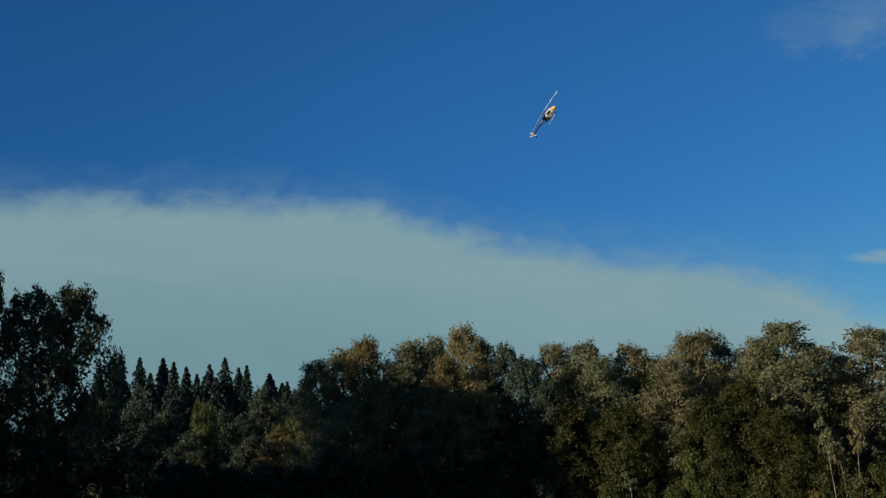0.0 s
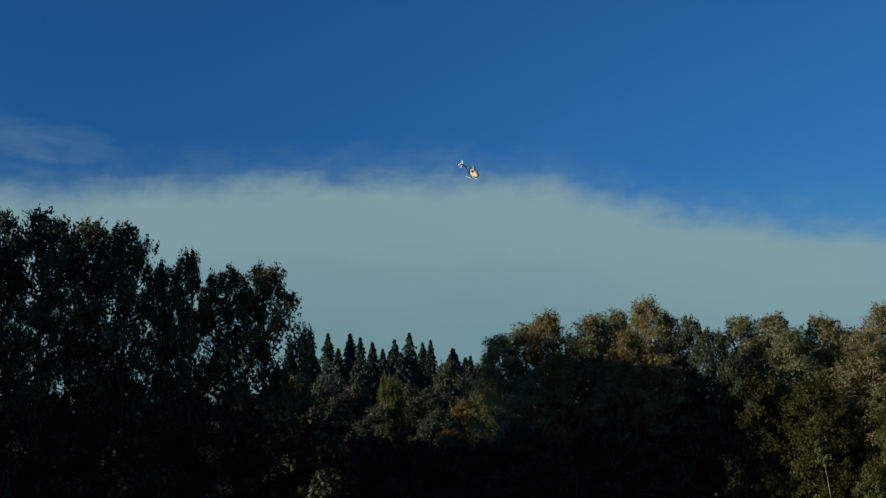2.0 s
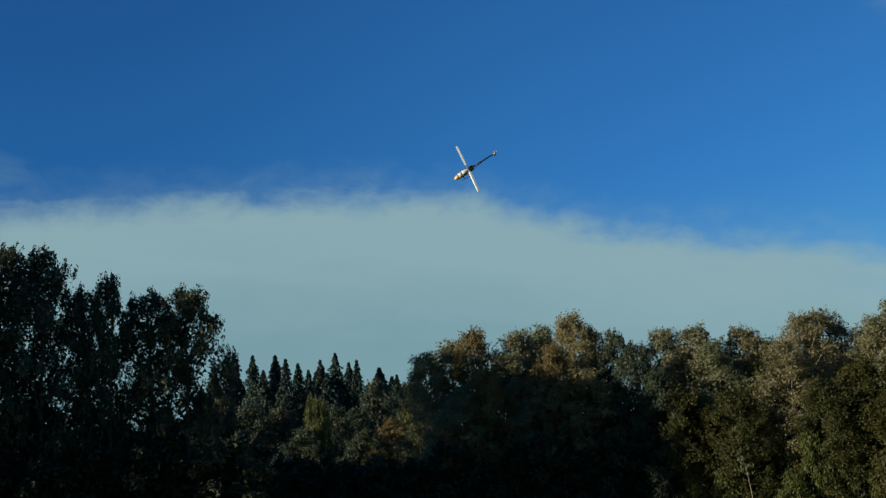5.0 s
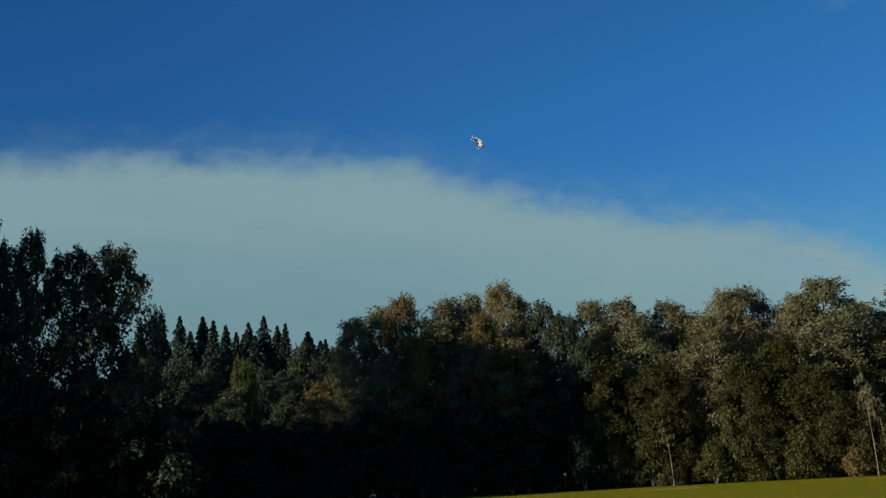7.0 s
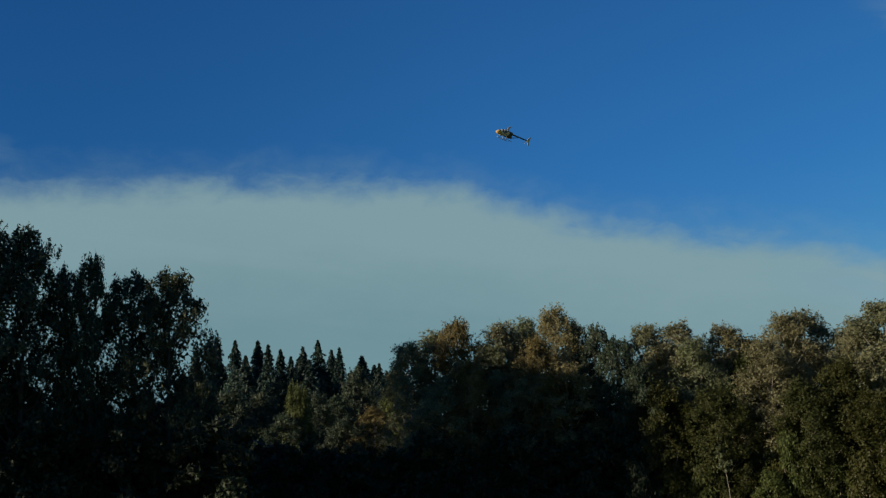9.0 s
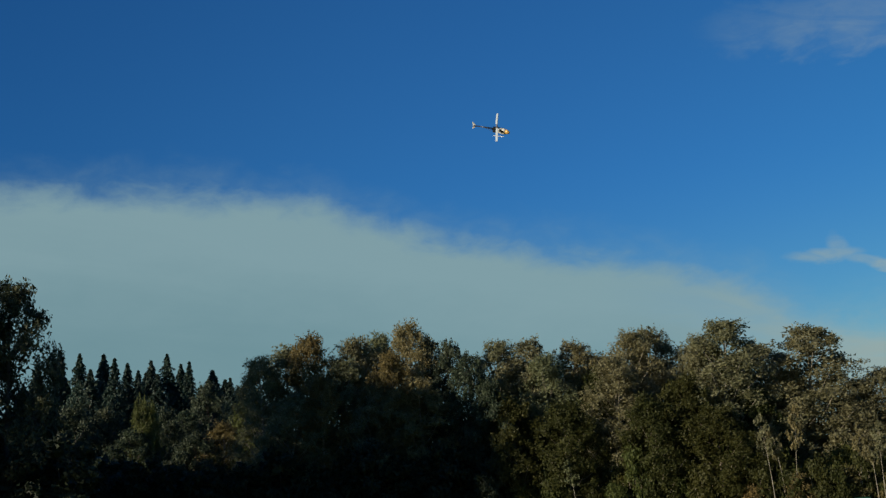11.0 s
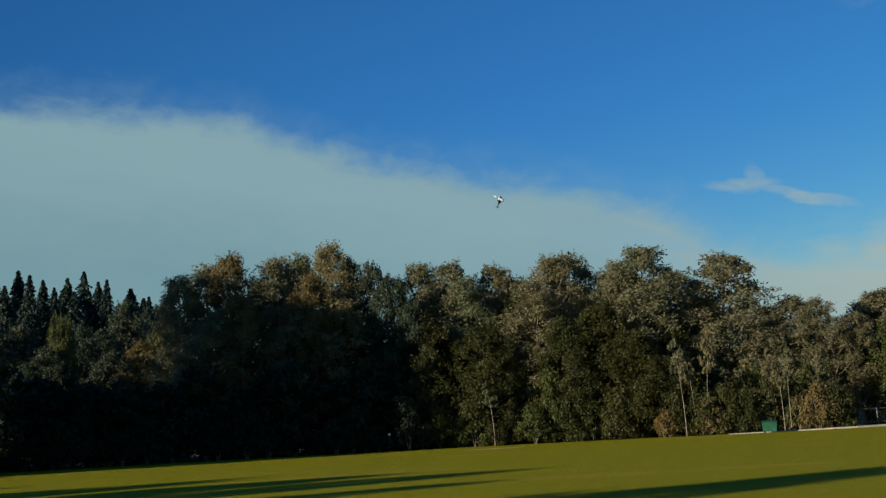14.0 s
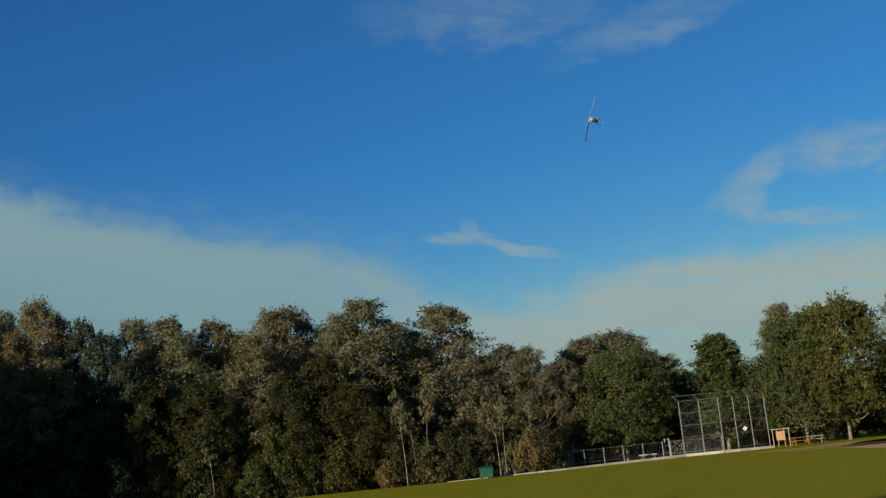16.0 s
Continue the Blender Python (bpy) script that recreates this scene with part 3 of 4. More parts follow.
stand((("p", 24.4, 7.8, 120, 1.55), ("p", 23.4, 5.6, 119, 1.2), ("p", 25.6, 5.2, 120, 0.9), ("p", 26.7, 5.0, 121, 0.9), ("p", 27.7, 5.4, 121, 1.0),
       ("p", 29.2, 5.2, 122, 0.95), ("p", 30.3, 4.4, 124, 0.9), ("p", 31.3, 5.3, 136, 1.1), ("p", 33.3, 5.6, 138, 1.5),
       ("p", 28.4, 3.9, 127, 1.2), ("p", 30.4, 3.6, 128, 1.0), ("p", 35.2, 4.0, 142, 1.3), ("p", 26.2, 4.0, 128, 1.3)), "trees of the wood", 6)
# a second row, a little lower, that closes the gaps between the crowns
stand([("p", 10.2 + 1.25 * i, 6.7 + 0.4 * math.sin(i * 2.1), 126 + 2.5 * math.sin(i * 1.3), 1.2) for i in range(11)], "trees of the wood", 16)
# green trees round the ball field
stand((("o", 33.1, 4.4, 124, 2.4), ("p", 31.6, 5.1, 138, 0.9), ("p", 34.2, 5.3, 139, 1.1), ("c", 37.9, 4.6, 130, 2.4), ("o", 36.0, 3.1, 134, 1.7),
       ("o", 39.4, 3.0, 136, 1.5), ("p", 41.2, 5.9, 142, 0.9), ("o", 41.5, 4.9, 123.5, 2.2), ("o", 43.4, 5.65, 125, 2.6), ("p", 46.35, 5.85, 144, 0.7),
       ("o", 48.0, 5.4, 126, 2.2), ("o", 46.3, 3.6, 132, 1.6), ("o", 34.6, 3.4, 136, 1.8), ("o", 50.5, 6.0, 128, 2.5), ("d", 53.5, 6.5, 132, 2.5)), "trees round the ball field", 7)

# trees beside and behind the camera, whose long shadows lie on the grass
for i, (x, y, h, r) in enumerate(((-59.8, 14.6, 18.0, 4.4), (-67.8, 16.8, 18.5, 5.2), (-74.8, 21.1, 18.0, 5.6), (-82.8, 29.6, 18.0, 5.6),
                                  (-55.0, 9.7, 16.0, 2.8), (-55.2, -1.2, 18.6, 4.3), (-55.7, -15.0, 22.3, 5.0), (-61.7, -21.5, 23.0, 6.0),
                                  (-63.5, 18.6, 17.0, 5.2), (-71.5, 23.5, 18.0, 5.6))):
    d = math.hypot(x, y)
    tagged(set_tree(DARKS[i % 2], math.degrees(math.atan2(x, y)), d, h, r, i * 1.3), group="trees beside the field")


def build_shrubs():
    rng = random.Random(9)
    for i in range(150):
        az = -38 + i * 0.47 + rng.uniform(-0.2, 0.2)
        if az > 29.5:
            dist, tall = rng.uniform(129, 133), rng.uniform(2.0, 3.6)
        else:
            dist, tall = rng.uniform(108.2, 112), rng.uniform(2.0, 5.5)
        k = 2 if rng.random() < 0.07 and az > 13 else (1 if rng.random() < 0.35 else 0)
        # the left stretch takes the leaves coloured near black for shade
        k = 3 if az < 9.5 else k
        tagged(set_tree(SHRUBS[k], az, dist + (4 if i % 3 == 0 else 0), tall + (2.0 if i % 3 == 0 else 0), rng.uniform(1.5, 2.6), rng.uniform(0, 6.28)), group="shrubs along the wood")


build_shrubs()


def build_thicket():
    """Taller bushes that close the wood's sunlit edge between the trunks."""
    rng = random.Random(17)
    for i in range(30):
        az = 10.6 + i * 0.42 + rng.uniform(-0.15, 0.15)
        tagged(set_tree(SHRUBS[i % 2], az, rng.uniform(109.5, 113.5), rng.uniform(4.5, 8.0), rng.uniform(1.7, 2.5), rng.uniform(0, 6.28)), group="shrubs along the wood")


build_thicket()


# denser wood further in, which closes the view between the trunks
def deep_wood():
    rng = random.Random(21)
    for i in range(34):
        az = -44 + i * 2.9 + rng.uniform(-0.5, 0.5)
        near = az > 24
        m = YOUNG[i % 2]
        dist = rng.uniform(150, 158) if near else rng.uniform(118, 128)
        tall = rng.uniform(6.5, 9.5) if (near or -13 < az < -2) else rng.uniform(8.5, 12.0)
        tagged(set_tree(m, az, dist, tall, rng.uniform(4.0, 5.5), rng.uniform(0, 6.28)), "low tree deep in the wood, leaf colour darkened to stand in for shade", group="trees deep in the wood")


deep_wood()
for i in range(26):
    tagged(set_tree(YOUNG[i % 2], -42 + i * 2.6, 138 + 6 * math.sin(i * 2.1), 9.0 + 2 * math.sin(i * 1.3), 5.0, i * 0.9), group="trees deep in the wood")


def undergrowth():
    """Close growth below the dark trees, its shade put into the leaf colour, and behind the trees of the ball field."""
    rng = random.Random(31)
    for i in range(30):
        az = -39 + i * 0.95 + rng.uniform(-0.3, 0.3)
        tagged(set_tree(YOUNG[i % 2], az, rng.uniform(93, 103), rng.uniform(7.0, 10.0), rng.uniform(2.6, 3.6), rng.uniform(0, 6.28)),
               "young tree under taller ones, leaf colour darkened to stand in for shade", group="young trees in shade")
    for i in range(14):     # and further along, unseen: added to block the evening sun under the crowns
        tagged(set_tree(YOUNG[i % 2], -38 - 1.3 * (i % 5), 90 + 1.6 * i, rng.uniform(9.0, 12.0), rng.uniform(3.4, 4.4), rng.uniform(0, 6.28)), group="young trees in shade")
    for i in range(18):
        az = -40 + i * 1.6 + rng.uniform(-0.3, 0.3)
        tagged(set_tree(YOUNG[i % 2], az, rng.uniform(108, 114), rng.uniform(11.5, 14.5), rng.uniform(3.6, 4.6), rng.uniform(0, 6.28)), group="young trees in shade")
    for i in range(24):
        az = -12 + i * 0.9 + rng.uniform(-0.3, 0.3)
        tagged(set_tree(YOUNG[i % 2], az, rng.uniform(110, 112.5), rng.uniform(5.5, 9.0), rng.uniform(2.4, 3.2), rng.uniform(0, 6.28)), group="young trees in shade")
    for i in range(34):
        az = 29 + i * 0.85 + rng.uniform(-0.3, 0.3)
        tagged(set_tree(SHRUBS[1], az, rng.uniform(138, 146), rng.uniform(4.5, 7.0), rng.uniform(3.0, 4.2), rng.uniform(0, 6.28)), group="shrubs along the wood")


undergrowth()
for i, (az, d, h, turn) in enumerate(((22.35, 106.6, 8.6, 0.5), (22.85, 108.2, 8.0, 2.0), (23.4, 108.0, 9.2, 4.0), (13.1, 107.6, 6.0, 1.0),
                                  (26.25, 109.4, 7.5, 5.0), (26.9, 109.2, 6.4, 0.3), (27.2, 108.6, 7.4, 2.6), (28.3, 109.9, 6.6, 4.4))):
    tagged(set_tree(SLIMS[i % 2], az, d, h, 0.8, turn), group="slender trees at the wood's edge")


for i, (az, d, h, r) in enumerate(((23.5, 107.9, 3.6, 1.6), (28.5, 109.4, 4.6, 1.9), (21.3, 107.6, 2.8, 1.5), (27.6, 109.8, 3.2, 1.5))):
    tagged(set_tree(SHRUBS[2], az, d, h, r, i * 1.1), group="shrubs along the wood")


def remove_models():
    for m in MODELS:
        for o in (*m.children_recursive, m):
            bpy.data.objects.remove(o)


remove_models()


# ---- the ball field's edge ----
def kerb():
    """A low pale concrete edge in front of the fence, in short lengths butted end to end."""
    owner = new("field_edging")
    tagged(owner, "low pale concrete edging along the fence", "kerb", kind="structure")
    line = [polar(24.3, 106.6), polar(27.0, 107.3), polar(30.1, 109.2), polar(32.6, 112.4), polar(35.8, 116.6), polar(37.6, 117.0), polar(39.9, 119.6)]
    heights = (0.05, 0.09, 0.15, 0.21, 0.27, 0.27, 0.22)
    for (a, b), (h0, h1) in zip(zip(line, line[1:]), zip(heights, heights[1:])):
        n = max(2, int((b - a).length / 1.5))
        way = (b - a).normalized()
        side = Vector((-way.y, way.x, 0))
        for i in range(n):
            p, q = a.lerp(b, i / n) + way * 0.008, a.lerp(b, (i + 1) / n) - way * 0.008
            z0, z1 = h0 + (h1 - h0) * i / n, h0 + (h1 - h0) * (i + 1) / n
            bm = bmesh.new()
            rows = []
            for e, z in ((p, z0), (q, z1)):
                rows.append([bm.verts.new(e + side * s + Vector((0, 0, t))) for s, t in ((-0.3, -0.05), (-0.3, z - 0.03), (-0.27, z), (0.3, z), (0.3, -0.05))])
            for k in range(5):
                bm.faces.new((rows[0][k], rows[0][(k + 1) % 5], rows[1][(k + 1) % 5], rows[1][k]))
            bm.faces.new(rows[0][::-1]), bm.faces.new(rows[1])
            part("kerb_stone", bm, CONCRETE, owner)


kerb()


def chain_link(bm, a, b, z0, z1, gap=0.2, wire=0.0035):
    """Diagonal wires, woven both ways, between two posts."""
    way = (b - a)
    length = way.length
    way.normalize()
    tall = z1 - z0
    side = Vector((-way.y, way.x, 0)) * wire
    n = int((length + tall) / gap)
    for slope in (1, -1):
        for i in range(n):
            s0, s1 = i * gap - tall, i * gap
            u0, u1 = max(0.0, s0), min(length, s1)
            if u1 - u0 < 0.02:
                continue
            v0, v1 = u0 - s0, u1 - s0
            if slope < 0:
                v0, v1 = tall - v0, tall - v1
            p, q = a + way * u0 + Vector((0, 0, z0 + v0)), a + way * u1 + Vector((0, 0, z0 + v1))
            up = Vector((0, 0, wire))
            off = side * slope
            bm.faces.new([bm.verts.new(c) for c in (p - up + off, q - up + off, q + up + off, p + up + off)])


def fence(posts, ends):
    rail = new("chain_link_fence")
    tagged(rail, "waist-high galvanised chain-link fence beside the field", "fence")
    tall = 1.62
    for i, p in enumerate(posts):
        bm = bmesh.new()
        r = 0.055 if i in ends else 0.04
        tube(bm, [p, p + Vector((0, 0, tall + 0.05))], r, 8)
        tube(bm, [p + Vector((0, 0, tall + 0.05)), p + Vector((0, 0, tall + 0.10))], [r * 1.1, r * 0.3], 8)
        part("fence_post", bm, GALVANISED, rail)
    for a, b in zip(posts, posts[1:]):
        for z in (0.42, tall):
            bm = bmesh.new()
            tube(bm, [a + Vector((0, 0, z)), b + Vector((0, 0, z))], 0.022, 6)
            part("fence_rail", bm, GALVANISED, rail)
        bm = bmesh.new()
        chain_link(bm, a, b, 0.40, tall)
        part("wire_mesh", bm, WIRE, rail, "woven galvanised wire")


fence([polar(30.08 + 0.943 * i, 111.4 + 1.15 * i) for i in range(6)], (0, 5))
fence([polar(35.16, 117.0), polar(35.78, 116.7), polar(36.72, 116.6), polar(37.60, 117.0)], (3,))


def gate():
    """The opening's heavier posts and a leaf that stands shut."""
    owner = new("fence_gate")
    tagged(owner, "narrow galvanised gate in the chain-link fence", "gate")
    a, b = polar(34.92, 117.6), polar(35.12, 117.6)
    for p in (a, b):
        bm = bmesh.new()
        tube(bm, [p, p + Vector((0, 0, 1.95))], 0.075, 10)
        part("gate_post", bm, GALVANISED, owner)
    for z in (0.5, 1.25, 1.85):
        bm = bmesh.new()
        tube(bm, [a + Vector((0, 0, z)), b + Vector((0, 0, z))], 0.035, 6)
        part("gate_bar", bm, GALVANISED, owner)


gate()


def backstop():
    owner = new("backstop")
    tagged(owner, "tall galvanised baseball backstop with angled top and wire mesh", "backstop")
    posts = [polar(35.80, 117.6), polar(36.74, 117.8), polar(37.66, 118.0), polar(38.34, 119.2), polar(39.06, 120.4), polar(39.78, 121.6)]
    tall = 5.4
    tips = []
    for i, p in enumerate(posts):
        bm = bmesh.new()
        inward = -p.normalized()
        tip = p + inward * 0.5 + Vector((-p.y, p.x, 0)).normalized() * 0.5 + Vector((0, 0, tall + 0.5))
        tips.append(tip)
        tube(bm, [p, p + Vector((0, 0, tall - 0.05)), p + Vector((0, 0, tall + 0.04)) + inward * 0.04, tip], [0.05, 0.05, 0.045, 0.035], 8)
        part("post", bm, GALVANISED, owner)
    for i, (a, b) in enumerate(zip(posts, posts[1:])):
        for z in (0.45, 1.85, 3.0, 4.2, tall):
            bm = bmesh.new()
            tube(bm, [a + Vector((0, 0, z)), b + Vector((0, 0, z))], 0.022, 6)
            part("rail", bm, GALVANISED, owner)
        bm = bmesh.new()
        tube(bm, [tips[i], tips[i + 1]], 0.022, 6)
        part("top_rail", bm, GALVANISED, owner)
        bm = bmesh.new()
        chain_link(bm, a, b, 0.42, tall, gap=0.26)
        part("wire_mesh", bm, WIRE, owner, "woven galvanised wire")
    return posts


BACKSTOP_POSTS = backstop()


def diamond_sign():
    sign = new("warning_sign")
    tagged(sign, "small white diamond sign wired to the backstop", "sign")
    c = BACKSTOP_POSTS[3].lerp(BACKSTOP_POSTS[4], 0.55)
    back = c.normalized()
    sign.matrix_world = look(c - back * 0.07 + Vector((0, 0, 2.15)), Vector((0, 0, 2.15)))
    bm = bmesh.new()
    box(bm, -0.17, -0.17, -0.012, 0.17, 0.17, 0.012, 0.01, Matrix.Rotation(radians(45), 4, "Z"))
    part("plate", bm, WHITE_PAINT, sign)
    bm = bmesh.new()
    box(bm, -0.085, -0.025, -0.022, 0.085, 0.04, -0.016)
    box(bm, -0.03, -0.12, -0.022, 0.03, -0.05, -0.016)
    part("emblem", bm, BLACK_PLASTIC, sign, "dark worn bars")


diamond_sign()


def dumpster():
    bin_ = new("refuse_bin")
    tagged(bin_, "green painted steel refuse bin at the edge of the wood", "bin")
    p = polar(26.2, 105.6)
    bin_.matrix_world = Matrix.Translation(p) @ Matrix.Rotation(radians(-26.2), 4, "Z") @ Matrix.Diagonal((0.8, 0.85, 0.92, 1))
    bm = bmesh.new()
    f = [(-0.72, -0.42, 0.10), (0.72, -0.42, 0.10), (0.72, 0.45, 0.10), (-0.72, 0.45, 0.10),
         (-0.80, -0.55, 0.98), (0.80, -0.55, 0.98), (0.80, 0.52, 1.16), (-0.80, 0.52, 1.16)]
    v = [bm.verts.new(c) for c in f]
    for q in ((3, 2, 1, 0), (4, 5, 6, 7), (0, 1, 5, 4), (1, 2, 6, 5), (2, 3, 7, 6), (3, 0, 4, 7)):
        bm.faces.new([v[i] for i in q])
    bmesh.ops.bevel(bm, geom=bm.edges[:], offset=0.02, segments=2, affect="EDGES")
    part("body", bm, GREEN_PAINT, bin_)
    bm = bmesh.new()
    box(bm, -0.83, -0.60, 0, 0.83, 0.0, 0.05, 0.015, Matrix.Translation((0, 0, 1.0)) @ Matrix.Rotation(radians(9.5), 4, "X"))
    part("lid", bm, GREEN_PAINT, bin_)
    bm = bmesh.new()
    box(bm, -0.83, 0.02, 0, 0.83, 0.58, 0.05, 0.015, Matrix.Translation((0, 0, 1.0)) @ Matrix.Rotation(radians(9.5), 4, "X"))
    part("lid", bm, GREEN_PAINT, bin_)
    for x in (-0.55, 0.55):
        bm = bmesh.new()
        box(bm, x - 0.05, -0.47, 0.15, x + 0.05, -0.42, 0.95, 0.01)
        part("rib", bm, GREEN_PAINT, bin_)
        bm = bmesh.new()
        box(bm, x - 0.12, -0.35, 0.0, x + 0.12, 0.38, 0.11, 0.01)
        part("foot", bm, BLACK_PLASTIC, bin_)


dumpster()


def picnic_table(az, dist, turn, mat, label, length=1.8):
    table = new("picnic_table")
    tagged(table, label, "table")
    table.matrix_world = Matrix.Translation(polar(az, dist)) @ Matrix.Rotation(radians(turn), 4, "Z")
    h = length / 2
    for i in range(4):
        bm = bmesh.new()
        y = -0.36 + 0.24 * i - 0.0
        box(bm, -h, y - 0.11, 0.72, h, y + 0.11, 0.76, 0.008)
        part("top_board", bm, mat, table)
    for y in (-0.72, 0.72):
        bm = bmesh.new()
        box(bm, -h, y - 0.13, 0.42, h, y + 0.13, 0.46, 0.008)
        part("seat_board", bm, mat, table)
    for x in (-h * 0.7, h * 0.7):
        for s in (-1, 1):
            bm = bmesh.new()
            tube(bm, [(x, s * 0.62, 0.0), (x, s * 0.22, 0.72)], 0.05, 4)
            part("leg", bm, mat, table)
        bm = bmesh.new()
        box(bm, x - 0.04, -0.84, 0.34, x + 0.04, 0.84, 0.42, 0.008)
        part("crossbar", bm, mat, table)


picnic_table(41.15, 120.6, -25, WOOD_ORANGE, "orange-stained timber picnic table under the trees")
picnic_table(41.95, 122.6, -60, WOOD_GREY, "weathered grey timber picnic table under the trees", 1.5)


def notice_board():
    board = new("notice_board")
    tagged(board, "tan timber notice board on two posts beside the backstop", "board")
    board.matrix_world = Matrix.Translation(polar(40.3, 120.2)) @ Matrix.Rotation(radians(-40.3), 4, "Z") @ Matrix.Diagonal((0.82, 0.82, 0.88, 1))
    for x in (-0.35, 0.42):
        bm = bmesh.new()
        box(bm, x - 0.06, -0.06, 0.0, x + 0.06, 0.06, 1.9, 0.01)
        part("post", bm, WOOD_ORANGE, board)
    bm = bmesh.new()
    box(bm, -0.50, -0.11, 0.75, 0.52, -0.062, 1.75, 0.012)
    part("panel", bm, PANEL_TAN, board, "tan board")
    bm = bmesh.new()
    box(bm, -1.1, -0.08, 1.95, 1.2, 0.08, 2.03, 0.01)
    part("beam", bm, WOOD_GREY, board, "weathered timber beam")
    for x in (-0.9, 1.0):
        bm = bmesh.new()
        box(bm, x - 0.05, -0.05, 0.0, x + 0.05, 0.05, 1.95, 0.01)
        part("post", bm, WOOD_GREY, board)


notice_board()


def bench():
    seat = new("players_bench")
    tagged(seat, "low pale bench behind the fence", "bench")
    seat.matrix_world = Matrix.Translation(polar(34.05, 118.8)) @ Matrix.Rotation(radians(-34), 4, "Z")
    bm = bmesh.new()
    box(bm, -0.9, -0.15, 0.52, 0.9, 0.15, 0.58, 0.01)
    part("seat", bm, WHITE_PAINT, seat)
    for x in (-0.65, 0.65):
        bm = bmesh.new()
        box(bm, x - 0.05, -0.13, 0.0, x + 0.05, 0.13, 0.52, 0.01)
        part("leg", bm, GALVANISED, seat)


bench()


def post_sign():
    sign = new("small_sign")
    tagged(sign, "small pale round sign on a post in the shade", "sign")
    p = polar(7.95, 105.5)
    sign.matrix_world = Matrix.Translation(p) @ Matrix.Rotation(radians(-8), 4, "Z")
    bm = bmesh.new()
    tube(bm, [(0, 0, 0), (0, 0, 1.65)], 0.025, 6)
    part("post", bm, BLACK_PLASTIC, sign)
    bm = bmesh.new()
    tube(bm, [(0, -0.035, 1.55), (0, -0.05, 1.55)], 0.13, 16)
    part("disc", bm, ROOF_GREY, sign)


post_sign()


def worn_patches():
    """Bare dry earth where the infield is worn, a thin sheet just over the grass."""
    for k, (az, d, w, t, turn) in enumerate(((41.6, 100.0, 9.0, 5.0, 10), (46.8, 106.0, 16.0, 16.0, 18), (45.6, 92.0, 8.0, 6.0, 8), (42.8, 93.0, 9.0, 2.6, 24), (45.0, 99.0, 9.0, 3.0, 16), (47.9, 95.0, 17.0, 40.0, 0), (13.0, 94.0, 5.0, 3.0, 4))):
        bm = bmesh.new()
        c = polar(az, d, 0.008)
        ring = []
        for i in range(40):
            a = i * math.pi / 20
            r = 1 + 0.3 * noise.noise(Vector((math.cos(a) * 1.6, math.sin(a) * 1.6, k * 7.0)))
            v = Vector((math.cos(a) * w * r * 0.5, math.sin(a) * t * r * 0.5, 0))
            ring.append(bm.verts.new(c + Matrix.Rotation(radians(turn - az), 3, "Z") @ v))
        bm.faces.new(ring)
        tagged(new("bare_ground", mesh_of("bare_ground", bm, DIRT)), "dry worn earth in the grass", "ground", kind="structure")


worn_patches()


# ---- the model helicopter ----
CANOPY = simple("orange_canopy_lacquer", (0.60, 0.36, 0.11), 0.25, scale=9.0, spread=0.15)
SHELL_WHITE = simple("white_lacquer", (0.48, 0.48, 0.46), 0.3, scale=9.0, spread=0.1)
CARBON = simple("dark_carbon_fibre", (0.018, 0.02, 0.026), 0.35, scale=40.0, spread=0.4)
BLADE = simple("dark_blade_lacquer", (0.045, 0.055, 0.085), 0.3, scale=12.0, spread=0.15)
BLADE_TOP = simple("pale_blade_lacquer", (0.42, 0.47, 0.50), 0.35, scale=12.0, spread=0.15)
BLADE_TIP = simple("white_blade_tip", (0.75, 0.75, 0.75), 0.35, scale=12.0, spread=0.1)
ALLOY = simple("dark_alloy", (0.16, 0.16, 0.17), 0.5, 0.3, 20.0, 0.2)


def loft(bm, sections, sides=18):
    """A smooth hull through sections of (x, half width, z centre, half height)."""
    rings = []
    for x, w, zc, h in sections:
        ring = []
        for k in range(sides):
            a = 2 * math.pi * k / sides
            c, s = math.cos(a), math.sin(a)
            ring.append(bm.verts.new((x, w * math.copysign(abs(c) ** 0.8, c), zc + h * math.copysign(abs(s) ** 0.85, s))))
        rings.append(ring)
    for a, b in zip(rings, rings[1:]):
        for k in range(sides):
            bm.faces.new((a[k], a[(k + 1) % sides], b[(k + 1) % sides], b[k]))
    bm.faces.new(rings[0]), bm.faces.new(rings[-1][::-1])
    bmesh.ops.recalc_face_normals(bm, faces=bm.faces[:])
    return bm


def blade_mesh(length, chord, root, thick, bow=0.0):
    """One rotor blade along x with a rounded, tapered aerofoil."""
    bm = bmesh.new()
    rings = []
    for x, c in ((root, chord * 0.45), (root + 0.06 * length, chord * 0.9), (root + 0.12 * length, chord), (length * 0.45, chord), (length * 0.7, chord), (length * 0.9, chord), (length * 0.985, chord * 0.9), (length, chord * 0.6)):
        rings.append([bm.verts.new((x, y * c, z * thick - bow * (x / length) ** 2)) for y, z in ((-0.35, 0), (-0.15, 0.5), (0.15, 0.45), (0.65, 0.04), (0.65, -0.04), (0.1, -0.4), (-0.18, -0.4))])
    for a, b in zip(rings, rings[1:]):
        for k in range(7):     # the upper skin takes the second material
            bm.faces.new((a[k], a[(k + 1) % 7], b[(k + 1) % 7], b[k])).material_index = 1 if k < 3 else 0
    bm.faces.new(rings[0][::-1]), bm.faces.new(rings[-1])
    bmesh.ops.recalc_face_normals(bm, faces=bm.faces[:])
    return bm


